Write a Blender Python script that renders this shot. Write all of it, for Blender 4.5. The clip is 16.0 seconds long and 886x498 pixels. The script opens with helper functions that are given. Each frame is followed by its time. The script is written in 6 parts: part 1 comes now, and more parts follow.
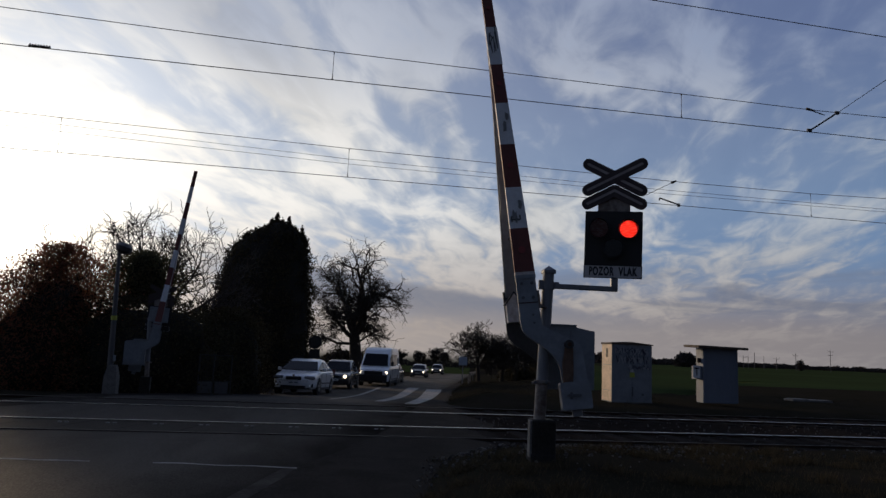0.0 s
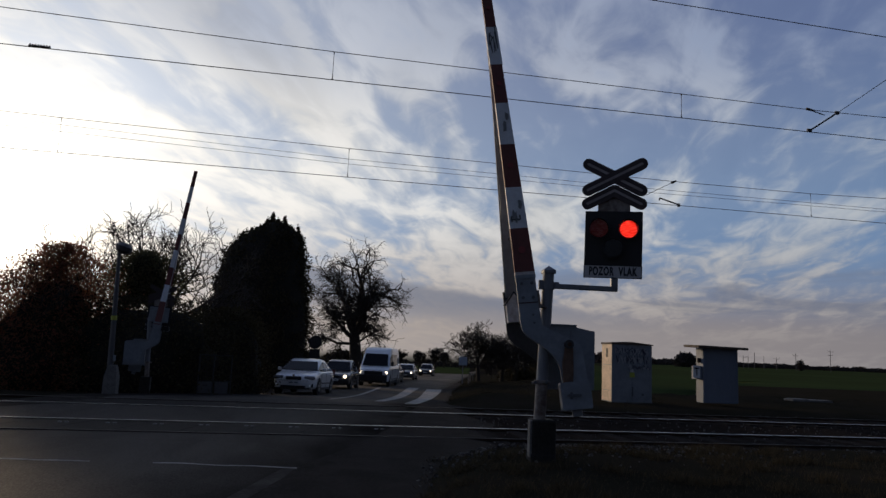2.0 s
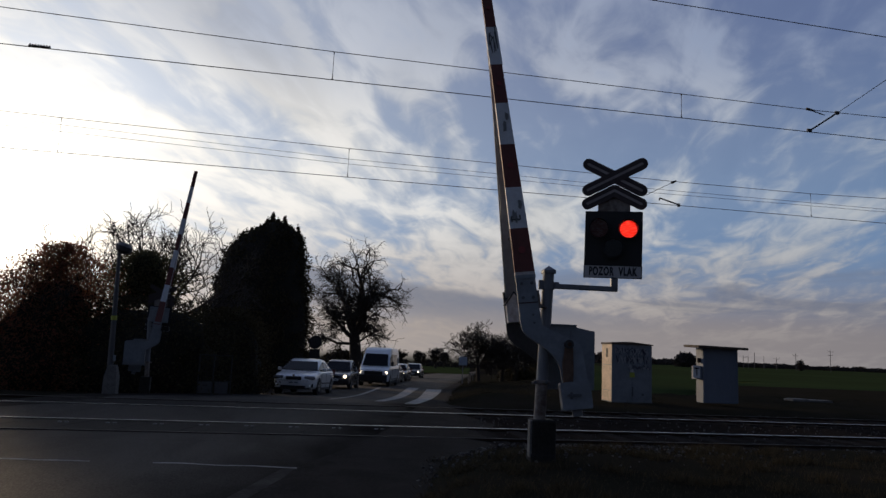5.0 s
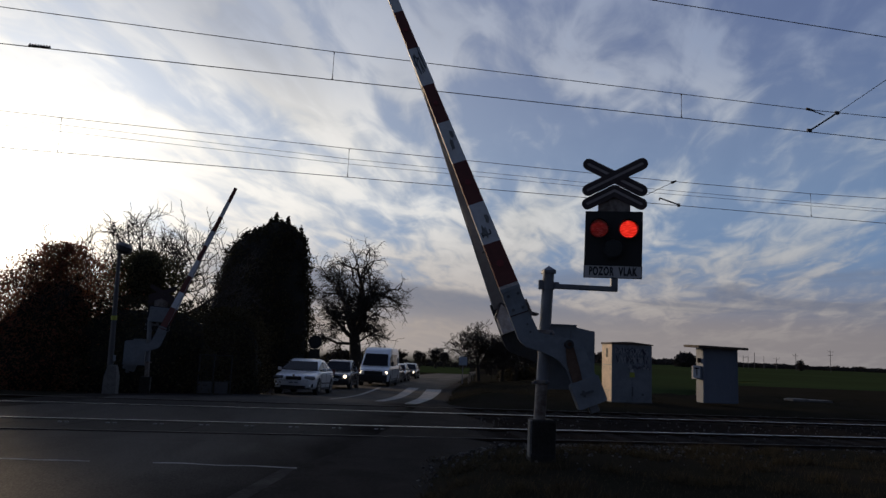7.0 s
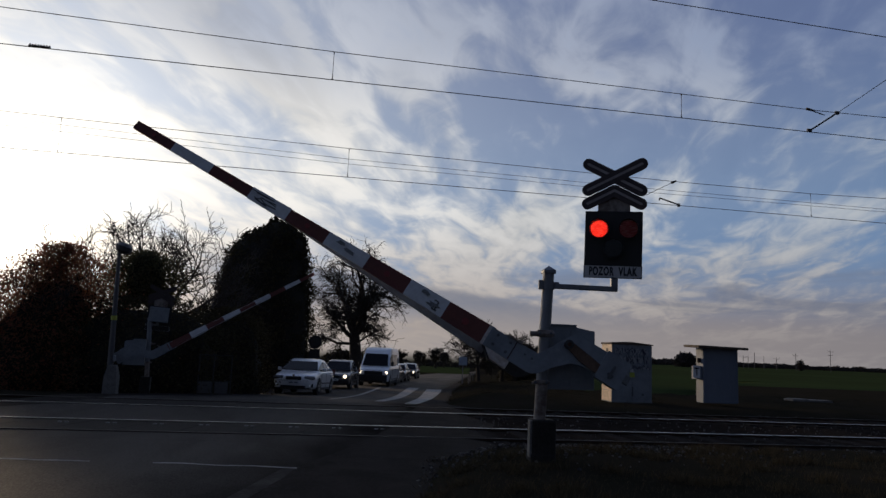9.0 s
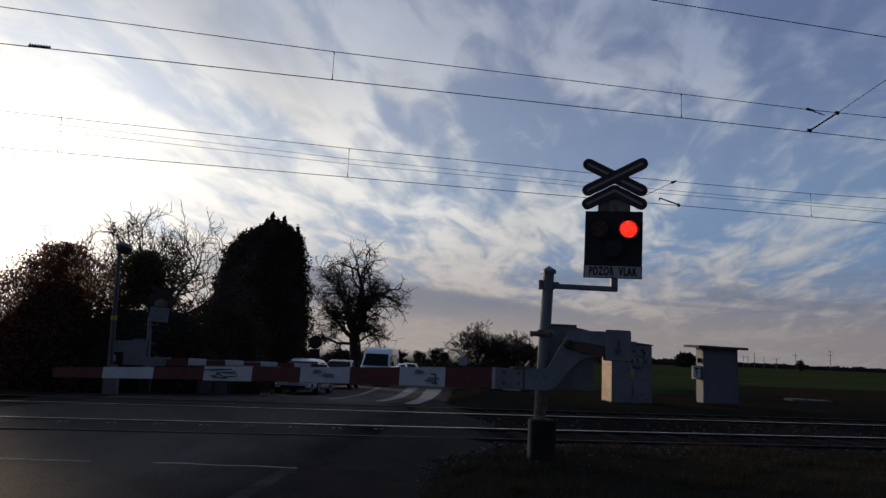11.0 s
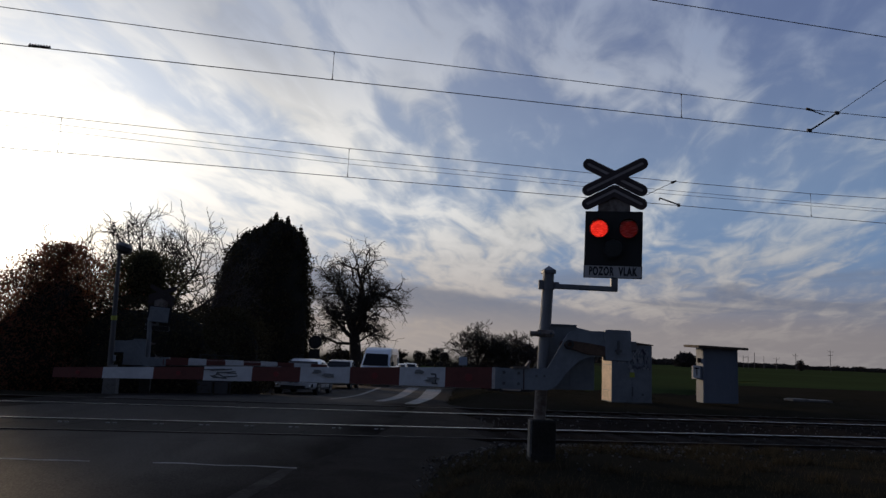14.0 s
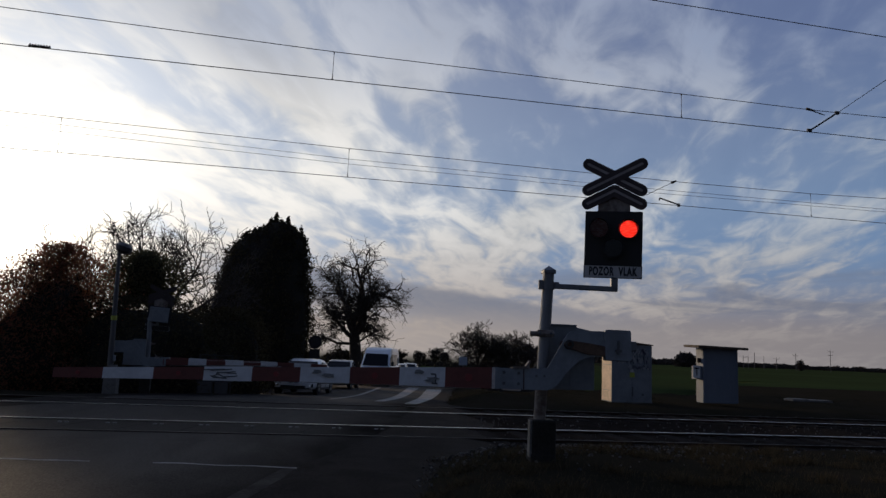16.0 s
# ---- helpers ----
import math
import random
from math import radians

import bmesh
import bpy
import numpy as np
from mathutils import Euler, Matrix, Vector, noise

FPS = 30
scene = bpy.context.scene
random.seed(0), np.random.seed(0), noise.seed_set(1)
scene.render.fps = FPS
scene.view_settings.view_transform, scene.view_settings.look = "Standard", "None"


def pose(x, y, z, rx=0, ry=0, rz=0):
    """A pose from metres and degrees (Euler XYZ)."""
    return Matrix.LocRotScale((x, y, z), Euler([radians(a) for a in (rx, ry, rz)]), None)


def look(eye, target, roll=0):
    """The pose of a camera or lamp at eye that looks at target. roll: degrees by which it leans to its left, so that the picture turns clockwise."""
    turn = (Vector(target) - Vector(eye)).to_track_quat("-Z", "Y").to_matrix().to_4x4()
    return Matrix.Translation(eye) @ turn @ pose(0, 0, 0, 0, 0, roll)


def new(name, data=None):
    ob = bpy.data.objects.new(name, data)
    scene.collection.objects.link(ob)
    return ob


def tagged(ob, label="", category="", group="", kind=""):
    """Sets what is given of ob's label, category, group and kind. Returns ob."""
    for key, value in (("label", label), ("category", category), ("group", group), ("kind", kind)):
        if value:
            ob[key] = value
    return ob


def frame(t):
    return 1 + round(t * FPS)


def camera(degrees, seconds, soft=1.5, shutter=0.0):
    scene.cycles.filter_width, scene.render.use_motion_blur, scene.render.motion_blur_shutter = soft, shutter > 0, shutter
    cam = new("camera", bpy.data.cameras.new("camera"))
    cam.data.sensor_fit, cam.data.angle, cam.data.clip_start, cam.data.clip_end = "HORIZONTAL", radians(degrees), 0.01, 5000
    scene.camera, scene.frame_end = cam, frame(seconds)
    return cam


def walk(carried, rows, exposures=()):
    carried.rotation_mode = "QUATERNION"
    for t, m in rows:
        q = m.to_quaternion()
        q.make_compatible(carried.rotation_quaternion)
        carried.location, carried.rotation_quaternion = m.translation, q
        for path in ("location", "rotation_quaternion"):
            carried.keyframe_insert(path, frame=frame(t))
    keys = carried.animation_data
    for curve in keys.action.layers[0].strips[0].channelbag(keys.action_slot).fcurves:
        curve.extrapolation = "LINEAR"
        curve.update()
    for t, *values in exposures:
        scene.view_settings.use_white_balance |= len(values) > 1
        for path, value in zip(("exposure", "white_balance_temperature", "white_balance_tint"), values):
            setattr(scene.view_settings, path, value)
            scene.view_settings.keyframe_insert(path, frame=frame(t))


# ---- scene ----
from mathutils import Quaternion

# ---- camera: stands still at eye height beside the road ----
EYE = Vector((0.0, 0.0, 1.443))
PITCH, LEAN, TURN = radians(8.24), 2.52, radians(10.07)
AHEAD = Vector((math.sin(TURN) * math.cos(PITCH), math.cos(TURN) * math.cos(PITCH), math.sin(PITCH)))
cam = camera(65.0, 16.0, soft=1.45)
walk(cam, [(0.0, look(EYE, EYE + AHEAD * 20, LEAN)), (16.0, look(EYE, EYE + AHEAD * 20, LEAN))])

# ---- sky and sun ----
SUN_AZ, SUN_EL = radians(-23.0), radians(9.0)
SUN_DIR = Vector((math.sin(SUN_AZ) * math.cos(SUN_EL), math.cos(SUN_AZ) * math.cos(SUN_EL), math.sin(SUN_EL)))


class Nodes:
    """Short-hand for writing node trees."""

    def __init__(self, tree):
        self.t = tree

    def put(self, kind):
        return self.t.nodes.new(kind)

    def link(self, a, b):
        self.t.links.new(a, b)

    def feed(self, socket, v):
        if hasattr(v, "is_output"):
            self.t.links.new(v, socket)
        else:
            socket.default_value = v

    def math(self, op, a, b=0.0, clamp=False):
        n = self.put("ShaderNodeMath")
        n.operation, n.use_clamp = op, clamp
        self.feed(n.inputs[0], a)
        self.feed(n.inputs[1], b)
        return n.outputs[0]

    def vmath(self, op, a, b=(0, 0, 0)):
        n = self.put("ShaderNodeVectorMath")
        n.operation = op
        self.feed(n.inputs[0], a)
        self.feed(n.inputs[1], b)
        return n.outputs["Value"] if op in ("DOT_PRODUCT", "LENGTH") else n.outputs[0]

    def mix(self, f, a, b, blend="MIX"):
        n = self.put("ShaderNodeMix")
        n.data_type, n.blend_type = "RGBA", blend
        self.feed(n.inputs[0], f)
        self.feed(n.inputs[6], a if hasattr(a, "is_output") else (*a, 1))
        self.feed(n.inputs[7], b if hasattr(b, "is_output") else (*b, 1))
        return n.outputs[2]

    def noise(self, vec, scale, detail=4.0, rough=0.55, distort=0.0):
        n = self.put("ShaderNodeTexNoise")
        self.feed(n.inputs["Vector"], vec)
        n.inputs["Scale"].default_value = scale
        n.inputs["Detail"].default_value = detail
        n.inputs["Roughness"].default_value = rough
        n.inputs["Distortion"].default_value = distort
        return n.outputs[0]

    def ramp(self, v, lo, hi, smooth=True):
        n = self.put("ShaderNodeMapRange")
        n.interpolation_type = "SMOOTHSTEP" if smooth else "LINEAR"
        self.feed(n.inputs[0], v)
        n.inputs[1].default_value, n.inputs[2].default_value = lo, hi
        return n.outputs[0]


def make_world():
    w = bpy.data.worlds.new("evening_sky")
    scene.world = w
    w.use_nodes = True
    t = w.node_tree
    t.nodes.clear()
    k = Nodes(t)
    out = t.nodes.new("ShaderNodeOutputWorld")
    bg = t.nodes.new("ShaderNodeBackground")
    d = t.nodes.new("ShaderNodeTexCoord").outputs["Generated"]
    sky = k.put("ShaderNodeTexSky")
    sky.sky_type, sky.sun_disc = "NISHITA", False
    sky.sun_elevation, sky.sun_rotation = SUN_EL, SUN_AZ
    sep = t.nodes.new("ShaderNodeSeparateXYZ")
    k.link(d, sep.inputs[0])
    up = k.math("MAXIMUM", sep.outputs[2], 0.0)
    to_sun = k.math("MAXIMUM", k.vmath("DOT_PRODUCT", d, tuple(SUN_DIR)), 0.0)
    # clear air: the physical sky, pulled towards the soft blue of the evening
    air = k.mix(0.85, k.vmath("MULTIPLY", sky.outputs[0], (SKY_GAIN,) * 3), (0.115, 0.165, 0.34))
    air = k.mix(k.ramp(up, 0.45, 0.12), air, (0.135, 0.245, 0.44))
    air = k.mix(k.ramp(up, 0.15, 0.02), air, (0.225, 0.205, 0.225))
    air = k.mix(k.math("MULTIPLY", k.math("POWER", to_sun, 8.0), 0.9), air, (0.56, 0.66, 0.82))
    # cloud deck: the direction laid out on a flat layer, drawn out along one line
    lay = k.math("ADD", up, 0.13)
    px, py = k.math("DIVIDE", sep.outputs[0], lay), k.math("DIVIDE", sep.outputs[1], lay)
    ca, sa = math.cos(CLOUD_AZ), math.sin(CLOUD_AZ)
    along = k.math("ADD", k.math("MULTIPLY", px, sa), k.math("MULTIPLY", py, ca))
    across = k.math("SUBTRACT", k.math("MULTIPLY", px, ca), k.math("MULTIPLY", py, sa))
    com = t.nodes.new("ShaderNodeCombineXYZ")
    k.link(k.math("MULTIPLY", across, 1.0), com.inputs[0])
    k.link(k.math("MULTIPLY", along, 0.42), com.inputs[1])
    com.inputs[2].default_value = CLOUD_SEED
    plane = com.outputs[0]
    big = k.noise(plane, 0.7, 2.0, 0.5, 0.6)
    mid = k.noise(plane, 2.6, 7.0, 0.52, 1.1)
    fine = k.noise(plane, 8.0, 6.0, 0.52, 0.9)
    az, el = k.math("ARCTAN2", sep.outputs[0], sep.outputs[1]), k.math("ARCSINE", sep.outputs[2])
    dens = k.math("ADD", k.math("MULTIPLY", big, 0.36), k.math("ADD", k.math("MULTIPLY", mid, 0.56), k.math("MULTIPLY", fine, 0.33)))
    near = k.math("POWER", to_sun, 5.0)
    dens = k.math("ADD", dens, k.math("SUBTRACT", k.math("MULTIPLY", near, 0.12), 0.012))
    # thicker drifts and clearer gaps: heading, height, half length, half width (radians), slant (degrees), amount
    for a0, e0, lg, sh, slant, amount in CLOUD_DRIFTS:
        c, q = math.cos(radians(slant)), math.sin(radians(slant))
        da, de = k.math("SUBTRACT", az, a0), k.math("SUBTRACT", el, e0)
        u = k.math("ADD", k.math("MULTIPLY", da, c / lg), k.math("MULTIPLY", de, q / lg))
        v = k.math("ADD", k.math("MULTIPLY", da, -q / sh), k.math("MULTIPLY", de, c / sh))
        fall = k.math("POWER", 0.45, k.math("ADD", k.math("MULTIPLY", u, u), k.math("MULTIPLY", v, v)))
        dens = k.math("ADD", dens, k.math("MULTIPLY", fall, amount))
    mask = k.ramp(dens, 0.548, 0.762)
    crest = k.ramp(dens, 0.66, 0.82)
    wide = k.math("POWER", to_sun, 2.75)
    core = k.math("POWER", to_sun, 30.0)
    tight = k.math("POWER", to_sun, 160.0)
    far_cloud = k.mix(k.ramp(up, 0.42, 0.24), (0.18, 0.245, 0.395), (0.39, 0.43, 0.475))
    cloud = k.mix(k.math("MULTIPLY", wide, k.math("ADD", 0.6, k.math("MULTIPLY", k.ramp(up, 0.50, 0.30), 0.4))), far_cloud, (0.93, 0.915, 0.885))
    cloud = k.mix(k.math("MULTIPLY", crest, 0.5), cloud, k.mix(k.math("MULTIPLY", wide, k.ramp(up, 0.42, 0.26)), far_cloud, (1.05, 0.98, 0.88)))
    cloud = k.mix(k.ramp(up, 0.22, 0.03), cloud, k.mix(wide, (0.335, 0.312, 0.31), (0.50, 0.43, 0.38)))
    lumps = k.ramp(k.math("ADD", k.math("MULTIPLY", mid, 0.6), k.math("MULTIPLY", fine, 0.4)), 0.36, 0.64)
    shade = k.put("ShaderNodeVectorMath")
    shade.operation = "SCALE"
    k.link(cloud, shade.inputs[0])
    k.link(k.math("ADD", 0.86, k.math("MULTIPLY", lumps, 0.26)), shade.inputs["Scale"])
    cloud = shade.outputs[0]
    col = k.mix(k.math("ADD", 0.15, k.math("MULTIPLY", mask, 0.79)), air, cloud)
    # long low banks of grey cloud above the horizon
    lowc = t.nodes.new("ShaderNodeCombineXYZ")
    k.link(k.math("MULTIPLY", k.math("ARCTAN2", sep.outputs[0], sep.outputs[1]), 3.5), lowc.inputs[0])
    k.link(k.math("MULTIPLY", sep.outputs[2], 20.0), lowc.inputs[1])
    bank = k.noise(lowc.outputs[0], 1.0, 6.0, 0.55, 0.8)
    bandm = k.math("MULTIPLY", k.ramp(bank, 0.47, 0.62), k.math("MULTIPLY", k.ramp(up, 0.035, 0.07), k.ramp(up, 0.14, 0.09)))
    col = k.mix(k.math("MULTIPLY", bandm, 0.6), col, k.mix(core, (0.17, 0.185, 0.24), (0.62, 0.52, 0.42)))
    # one long grey bank lying low beside the sun, ragged along its upper edge
    ragged = k.math("ADD", sep.outputs[2], k.math("MULTIPLY", k.math("SUBTRACT", bank, 0.5), 0.03))
    ragged = k.math("ADD", ragged, k.math("MULTIPLY", k.math("SUBTRACT", az, 0.10), 0.13))
    lying = k.math("MULTIPLY", k.ramp(ragged, 0.036, 0.064), k.ramp(ragged, 0.101, 0.088))
    lying = k.math("MULTIPLY", lying, k.math("MULTIPLY", k.ramp(az, -0.22, -0.04), k.ramp(az, 0.60, 0.28)))
    col = k.mix(k.math("MULTIPLY", lying, 0.85), col, (0.215, 0.228, 0.28))
    # smooth dusty air right above the land
    col = k.mix(k.math("MULTIPLY", k.ramp(up, 0.075, 0.025), 0.75), col, k.mix(wide, (0.235, 0.222, 0.236), (0.50, 0.43, 0.385)))
    # the veil of light round the hidden sun
    glow = k.math("ADD", k.math("MULTIPLY", core, 0.42), k.math("MULTIPLY", tight, 1.5))
    veil = t.nodes.new("ShaderNodeVectorMath")
    veil.operation = "SCALE"
    veil.inputs[0].default_value = (1.0, 0.91, 0.76)
    k.link(glow, veil.inputs["Scale"])
    col = k.vmath("ADD", col, veil.outputs[0])
    # the sky turns dimmer away from the sun, towards the dusk
    away = k.ramp(k.vmath("DOT_PRODUCT", d, tuple(SUN_DIR)), -0.25, 0.45)
    col = k.mix(1.0, col, k.mix(away, (0.345, 0.34, 0.345), (1.0, 1.0, 1.0)), "MULTIPLY")
    # land-coloured below the horizon
    col = k.mix(k.ramp(sep.outputs[2], 0.0, -0.02), col, (0.03, 0.032, 0.025))
    k.link(col, bg.inputs[0])
    bg.inputs[1].default_value = WORLD_STRENGTH
    k.link(bg.outputs[0], out.inputs[0])


SKY_GAIN, WORLD_STRENGTH, CLOUD_AZ, CLOUD_SEED = 0.08, 0.92, radians(22.0), 3.7
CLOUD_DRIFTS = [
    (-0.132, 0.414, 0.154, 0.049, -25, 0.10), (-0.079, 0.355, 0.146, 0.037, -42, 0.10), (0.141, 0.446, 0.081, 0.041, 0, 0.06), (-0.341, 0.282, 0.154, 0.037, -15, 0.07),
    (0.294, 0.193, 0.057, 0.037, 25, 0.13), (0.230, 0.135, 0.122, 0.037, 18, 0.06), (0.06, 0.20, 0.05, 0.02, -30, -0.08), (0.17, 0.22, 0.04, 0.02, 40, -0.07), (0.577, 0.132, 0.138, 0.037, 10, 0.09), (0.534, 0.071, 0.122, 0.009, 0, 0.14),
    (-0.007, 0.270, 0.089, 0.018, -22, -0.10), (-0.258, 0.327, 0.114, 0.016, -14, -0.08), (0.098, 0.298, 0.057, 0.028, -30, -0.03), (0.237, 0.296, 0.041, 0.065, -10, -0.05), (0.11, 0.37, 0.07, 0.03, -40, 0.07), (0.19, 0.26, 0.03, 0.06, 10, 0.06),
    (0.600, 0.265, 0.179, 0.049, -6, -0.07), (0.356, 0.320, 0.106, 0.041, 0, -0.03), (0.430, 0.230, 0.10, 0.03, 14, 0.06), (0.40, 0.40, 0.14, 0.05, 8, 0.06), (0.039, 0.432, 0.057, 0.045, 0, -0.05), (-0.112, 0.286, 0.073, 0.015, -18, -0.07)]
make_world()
sun_data = bpy.data.lights.new("sun", "SUN")
sun_data.energy, sun_data.angle, sun_data.color = 1.45, radians(6.0), (1.0, 0.74, 0.48)
sun = new("sun", sun_data)
sun.matrix_world = look((0, 0, 60), Vector((0, 0, 60)) - SUN_DIR)


# ---- materials ----
def material(name, color, rough=0.7, metal=0.0, second=None, amount=0.35, scale=2.0, fine=30.0, bump=0.25, depth=0.01, per_object=0.0, stretch=(1, 1, 1), gloss=0.5):
    m = bpy.data.materials.new(name)
    m.use_nodes = True
    t = m.node_tree
    k = Nodes(t)
    b = t.nodes["Principled BSDF"]
    vec = k.vmath("MULTIPLY", t.nodes.new("ShaderNodeTexCoord").outputs["Object"], stretch)
    n1, n2 = k.noise(vec, scale, 5.0, 0.6, 0.4), k.noise(vec, fine, 4.0, 0.6)
    second = second or tuple(c * 0.55 for c in color)
    f = k.math("MULTIPLY", k.ramp(k.math("ADD", k.math("MULTIPLY", n1, 0.65), k.math("MULTIPLY", n2, 0.35)), 0.36, 0.64), amount, True)
    col = k.mix(f, color, second)
    if per_object:
        r = t.nodes.new("ShaderNodeObjectInfo").outputs["Random"]
        col = k.mix(k.math("MULTIPLY", r, per_object), col, tuple(c * 0.4 for c in color))
    k.link(col, b.inputs["Base Color"])
    k.link(k.math("ADD", k.math("MULTIPLY", n2, 0.25), rough - 0.12, True), b.inputs["Roughness"])
    b.inputs["Metallic"].default_value, b.inputs["Specular IOR Level"].default_value = metal, gloss
    if bump:
        bn = t.nodes.new("ShaderNodeBump")
        bn.inputs["Strength"].default_value, bn.inputs["Distance"].default_value = bump, depth
        k.link(n2, bn.inputs["Height"])
        k.link(bn.outputs[0], b.inputs["Normal"])
    return m


def glare_faded(m, gloss):
    """Fading sky glare painted in: darker and duller from the wheel track out to the field-side edge, in ragged
    tongues.
    """
    k = Nodes(m.node_tree)
    b = m.node_tree.nodes["Principled BSDF"]
    vec = k.put("ShaderNodeTexCoord").outputs["Object"]
    sep = k.put("ShaderNodeSeparateXYZ")
    k.link(vec, sep.inputs[0])
    off = k.math("ADD", k.math("SUBTRACT", sep.outputs[0], k.math("MULTIPLY", sep.outputs[1], 0.25)), 5.74)
    wave = k.noise(k.vmath("MULTIPLY", vec, (1.0, 0.5, 1.0)), 0.9, 6.0, 0.6, 0.5)
    f = k.ramp(k.math("ADD", off, k.math("MULTIPLY", k.math("SUBTRACT", wave, 0.5), 2.4)), 1.6, 4.0)
    paint = b.inputs["Base Color"].links[0].from_socket
    # the loss of glare goes into base colour and gloss
    k.link(k.mix(k.math("MULTIPLY", f, 0.9), paint, (0.018, 0.0155, 0.014)), b.inputs["Base Color"])
    k.link(k.math("MULTIPLY", k.math("SUBTRACT", 1.0, f), gloss), b.inputs["Specular IOR Level"])
    return m


def coated(m, weight=1.0):
    """Clear lacquer over a paint."""
    b = m.node_tree.nodes["Principled BSDF"]
    b.inputs["Coat Weight"].default_value, b.inputs["Coat Roughness"].default_value = weight, 0.06
    return m


def leaf_material(name, color, second, amount=1.0, rough=0.6, through_light=0.0):
    m = bpy.data.materials.new(name)
    m.use_nodes = True
    t = m.node_tree
    k = Nodes(t)
    b = t.nodes["Principled BSDF"]
    g = t.nodes.new("ShaderNodeNewGeometry")
    f = k.math("MULTIPLY", g.outputs["Random Per Island"], amount)
    k.link(k.mix(f, color, second), b.inputs["Base Color"])
    b.inputs["Roughness"].default_value, b.inputs["Specular IOR Level"].default_value = rough + 0.15, 0.04
    if through_light:
        out = t.nodes["Material Output"]
        tl, mx = t.nodes.new("ShaderNodeBsdfTranslucent"), t.nodes.new("ShaderNodeMixShader")
        k.link(k.mix(f, tuple(min(c * 2.2, 0.9) for c in color), tuple(min(c * 2.2, 0.9) for c in second)), tl.inputs[0])
        mx.inputs[0].default_value = through_light
        k.link(b.outputs[0], mx.inputs[1])
        k.link(tl.outputs[0], mx.inputs[2])
        k.link(mx.outputs[0], out.inputs[0])
    return m


def glow_material(name, color, strength, rim=None):
    m = bpy.data.materials.new(name)
    m.use_nodes = True
    t = m.node_tree
    k = Nodes(t)
    b = t.nodes["Principled BSDF"]
    b.inputs["Base Color"].default_value = (0.02, 0.004, 0.003, 1) if rim else (*color, 1)
    if rim:
        vec = t.nodes.new("ShaderNodeTexCoord").outputs["Object"]
        n = k.noise(k.vmath("MULTIPLY", vec, (1.0, 1.0, 2.2)), 34.0, 2.0, 0.5, 1.5)
        k.link(k.mix(k.ramp(n, 0.45, 0.62), rim, color), b.inputs["Emission Color"])
    else:
        b.inputs["Emission Color"].default_value = (*color, 1)
    b.inputs["Emission Strength"].default_value = strength
    return m


def glass_material(name, tint, rough=0.05):
    m = bpy.data.materials.new(name)
    m.use_nodes = True
    t = m.node_tree
    t.nodes.clear()
    out = t.nodes.new("ShaderNodeOutputMaterial")
    tr, gl, mx = t.nodes.new("ShaderNodeBsdfTransparent"), t.nodes.new("ShaderNodeBsdfGlossy"), t.nodes.new("ShaderNodeMixShader")
    fr = t.nodes.new("ShaderNodeFresnel")
    tr.inputs[0].default_value, gl.inputs["Roughness"].default_value = (*tint, 1), rough
    t.links.new(fr.outputs[0], mx.inputs[0])
    t.links.new(tr.outputs[0], mx.inputs[1])
    t.links.new(gl.outputs[0], mx.inputs[2])
    t.links.new(mx.outputs[0], out.inputs[0])
    return m


def lens_material(name):
    """Fluted signal glass: scatters the light that comes through."""
    m = bpy.data.materials.new(name)
    m.use_nodes = True
    t = m.node_tree
    t.nodes.clear()
    k = Nodes(t)
    out = t.nodes.new("ShaderNodeOutputMaterial")
    re, gl, mx, fr = (t.nodes.new(n) for n in ("ShaderNodeBsdfRefraction", "ShaderNodeBsdfGlossy", "ShaderNodeMixShader", "ShaderNodeFresnel"))
    re.inputs["Roughness"].default_value, re.inputs["IOR"].default_value = 0.5, 1.35
    gl.inputs["Roughness"].default_value = 0.35
    fr.inputs["IOR"].default_value = 1.45
    vec = t.nodes.new("ShaderNodeTexCoord").outputs["Object"]
    bn = t.nodes.new("ShaderNodeBump")
    bn.inputs["Strength"].default_value, bn.inputs["Distance"].default_value = 0.25, 0.01
    k.link(k.noise(k.vmath("MULTIPLY", vec, (1.6, 1.0, 0.8)), 60.0, 2.0, 0.5, 1.0), bn.inputs["Height"])
    k.link(bn.outputs[0], re.inputs["Normal"])
    flute = k.noise(k.vmath("MULTIPLY", vec, (0.32, 1.0, 1.25)), 46.0, 2.0, 0.5, 1.2)
    k.link(k.mix(k.ramp(flute, 0.42, 0.62), (0.70, 0.58, 0.56), (1.0, 1.0, 1.0)), re.inputs["Color"])
    k.link(fr.outputs[0], mx.inputs[0])
    k.link(re.outputs[0], mx.inputs[1])
    k.link(gl.outputs[0], mx.inputs[2])
    k.link(mx.outputs[0], out.inputs[0])
    return m


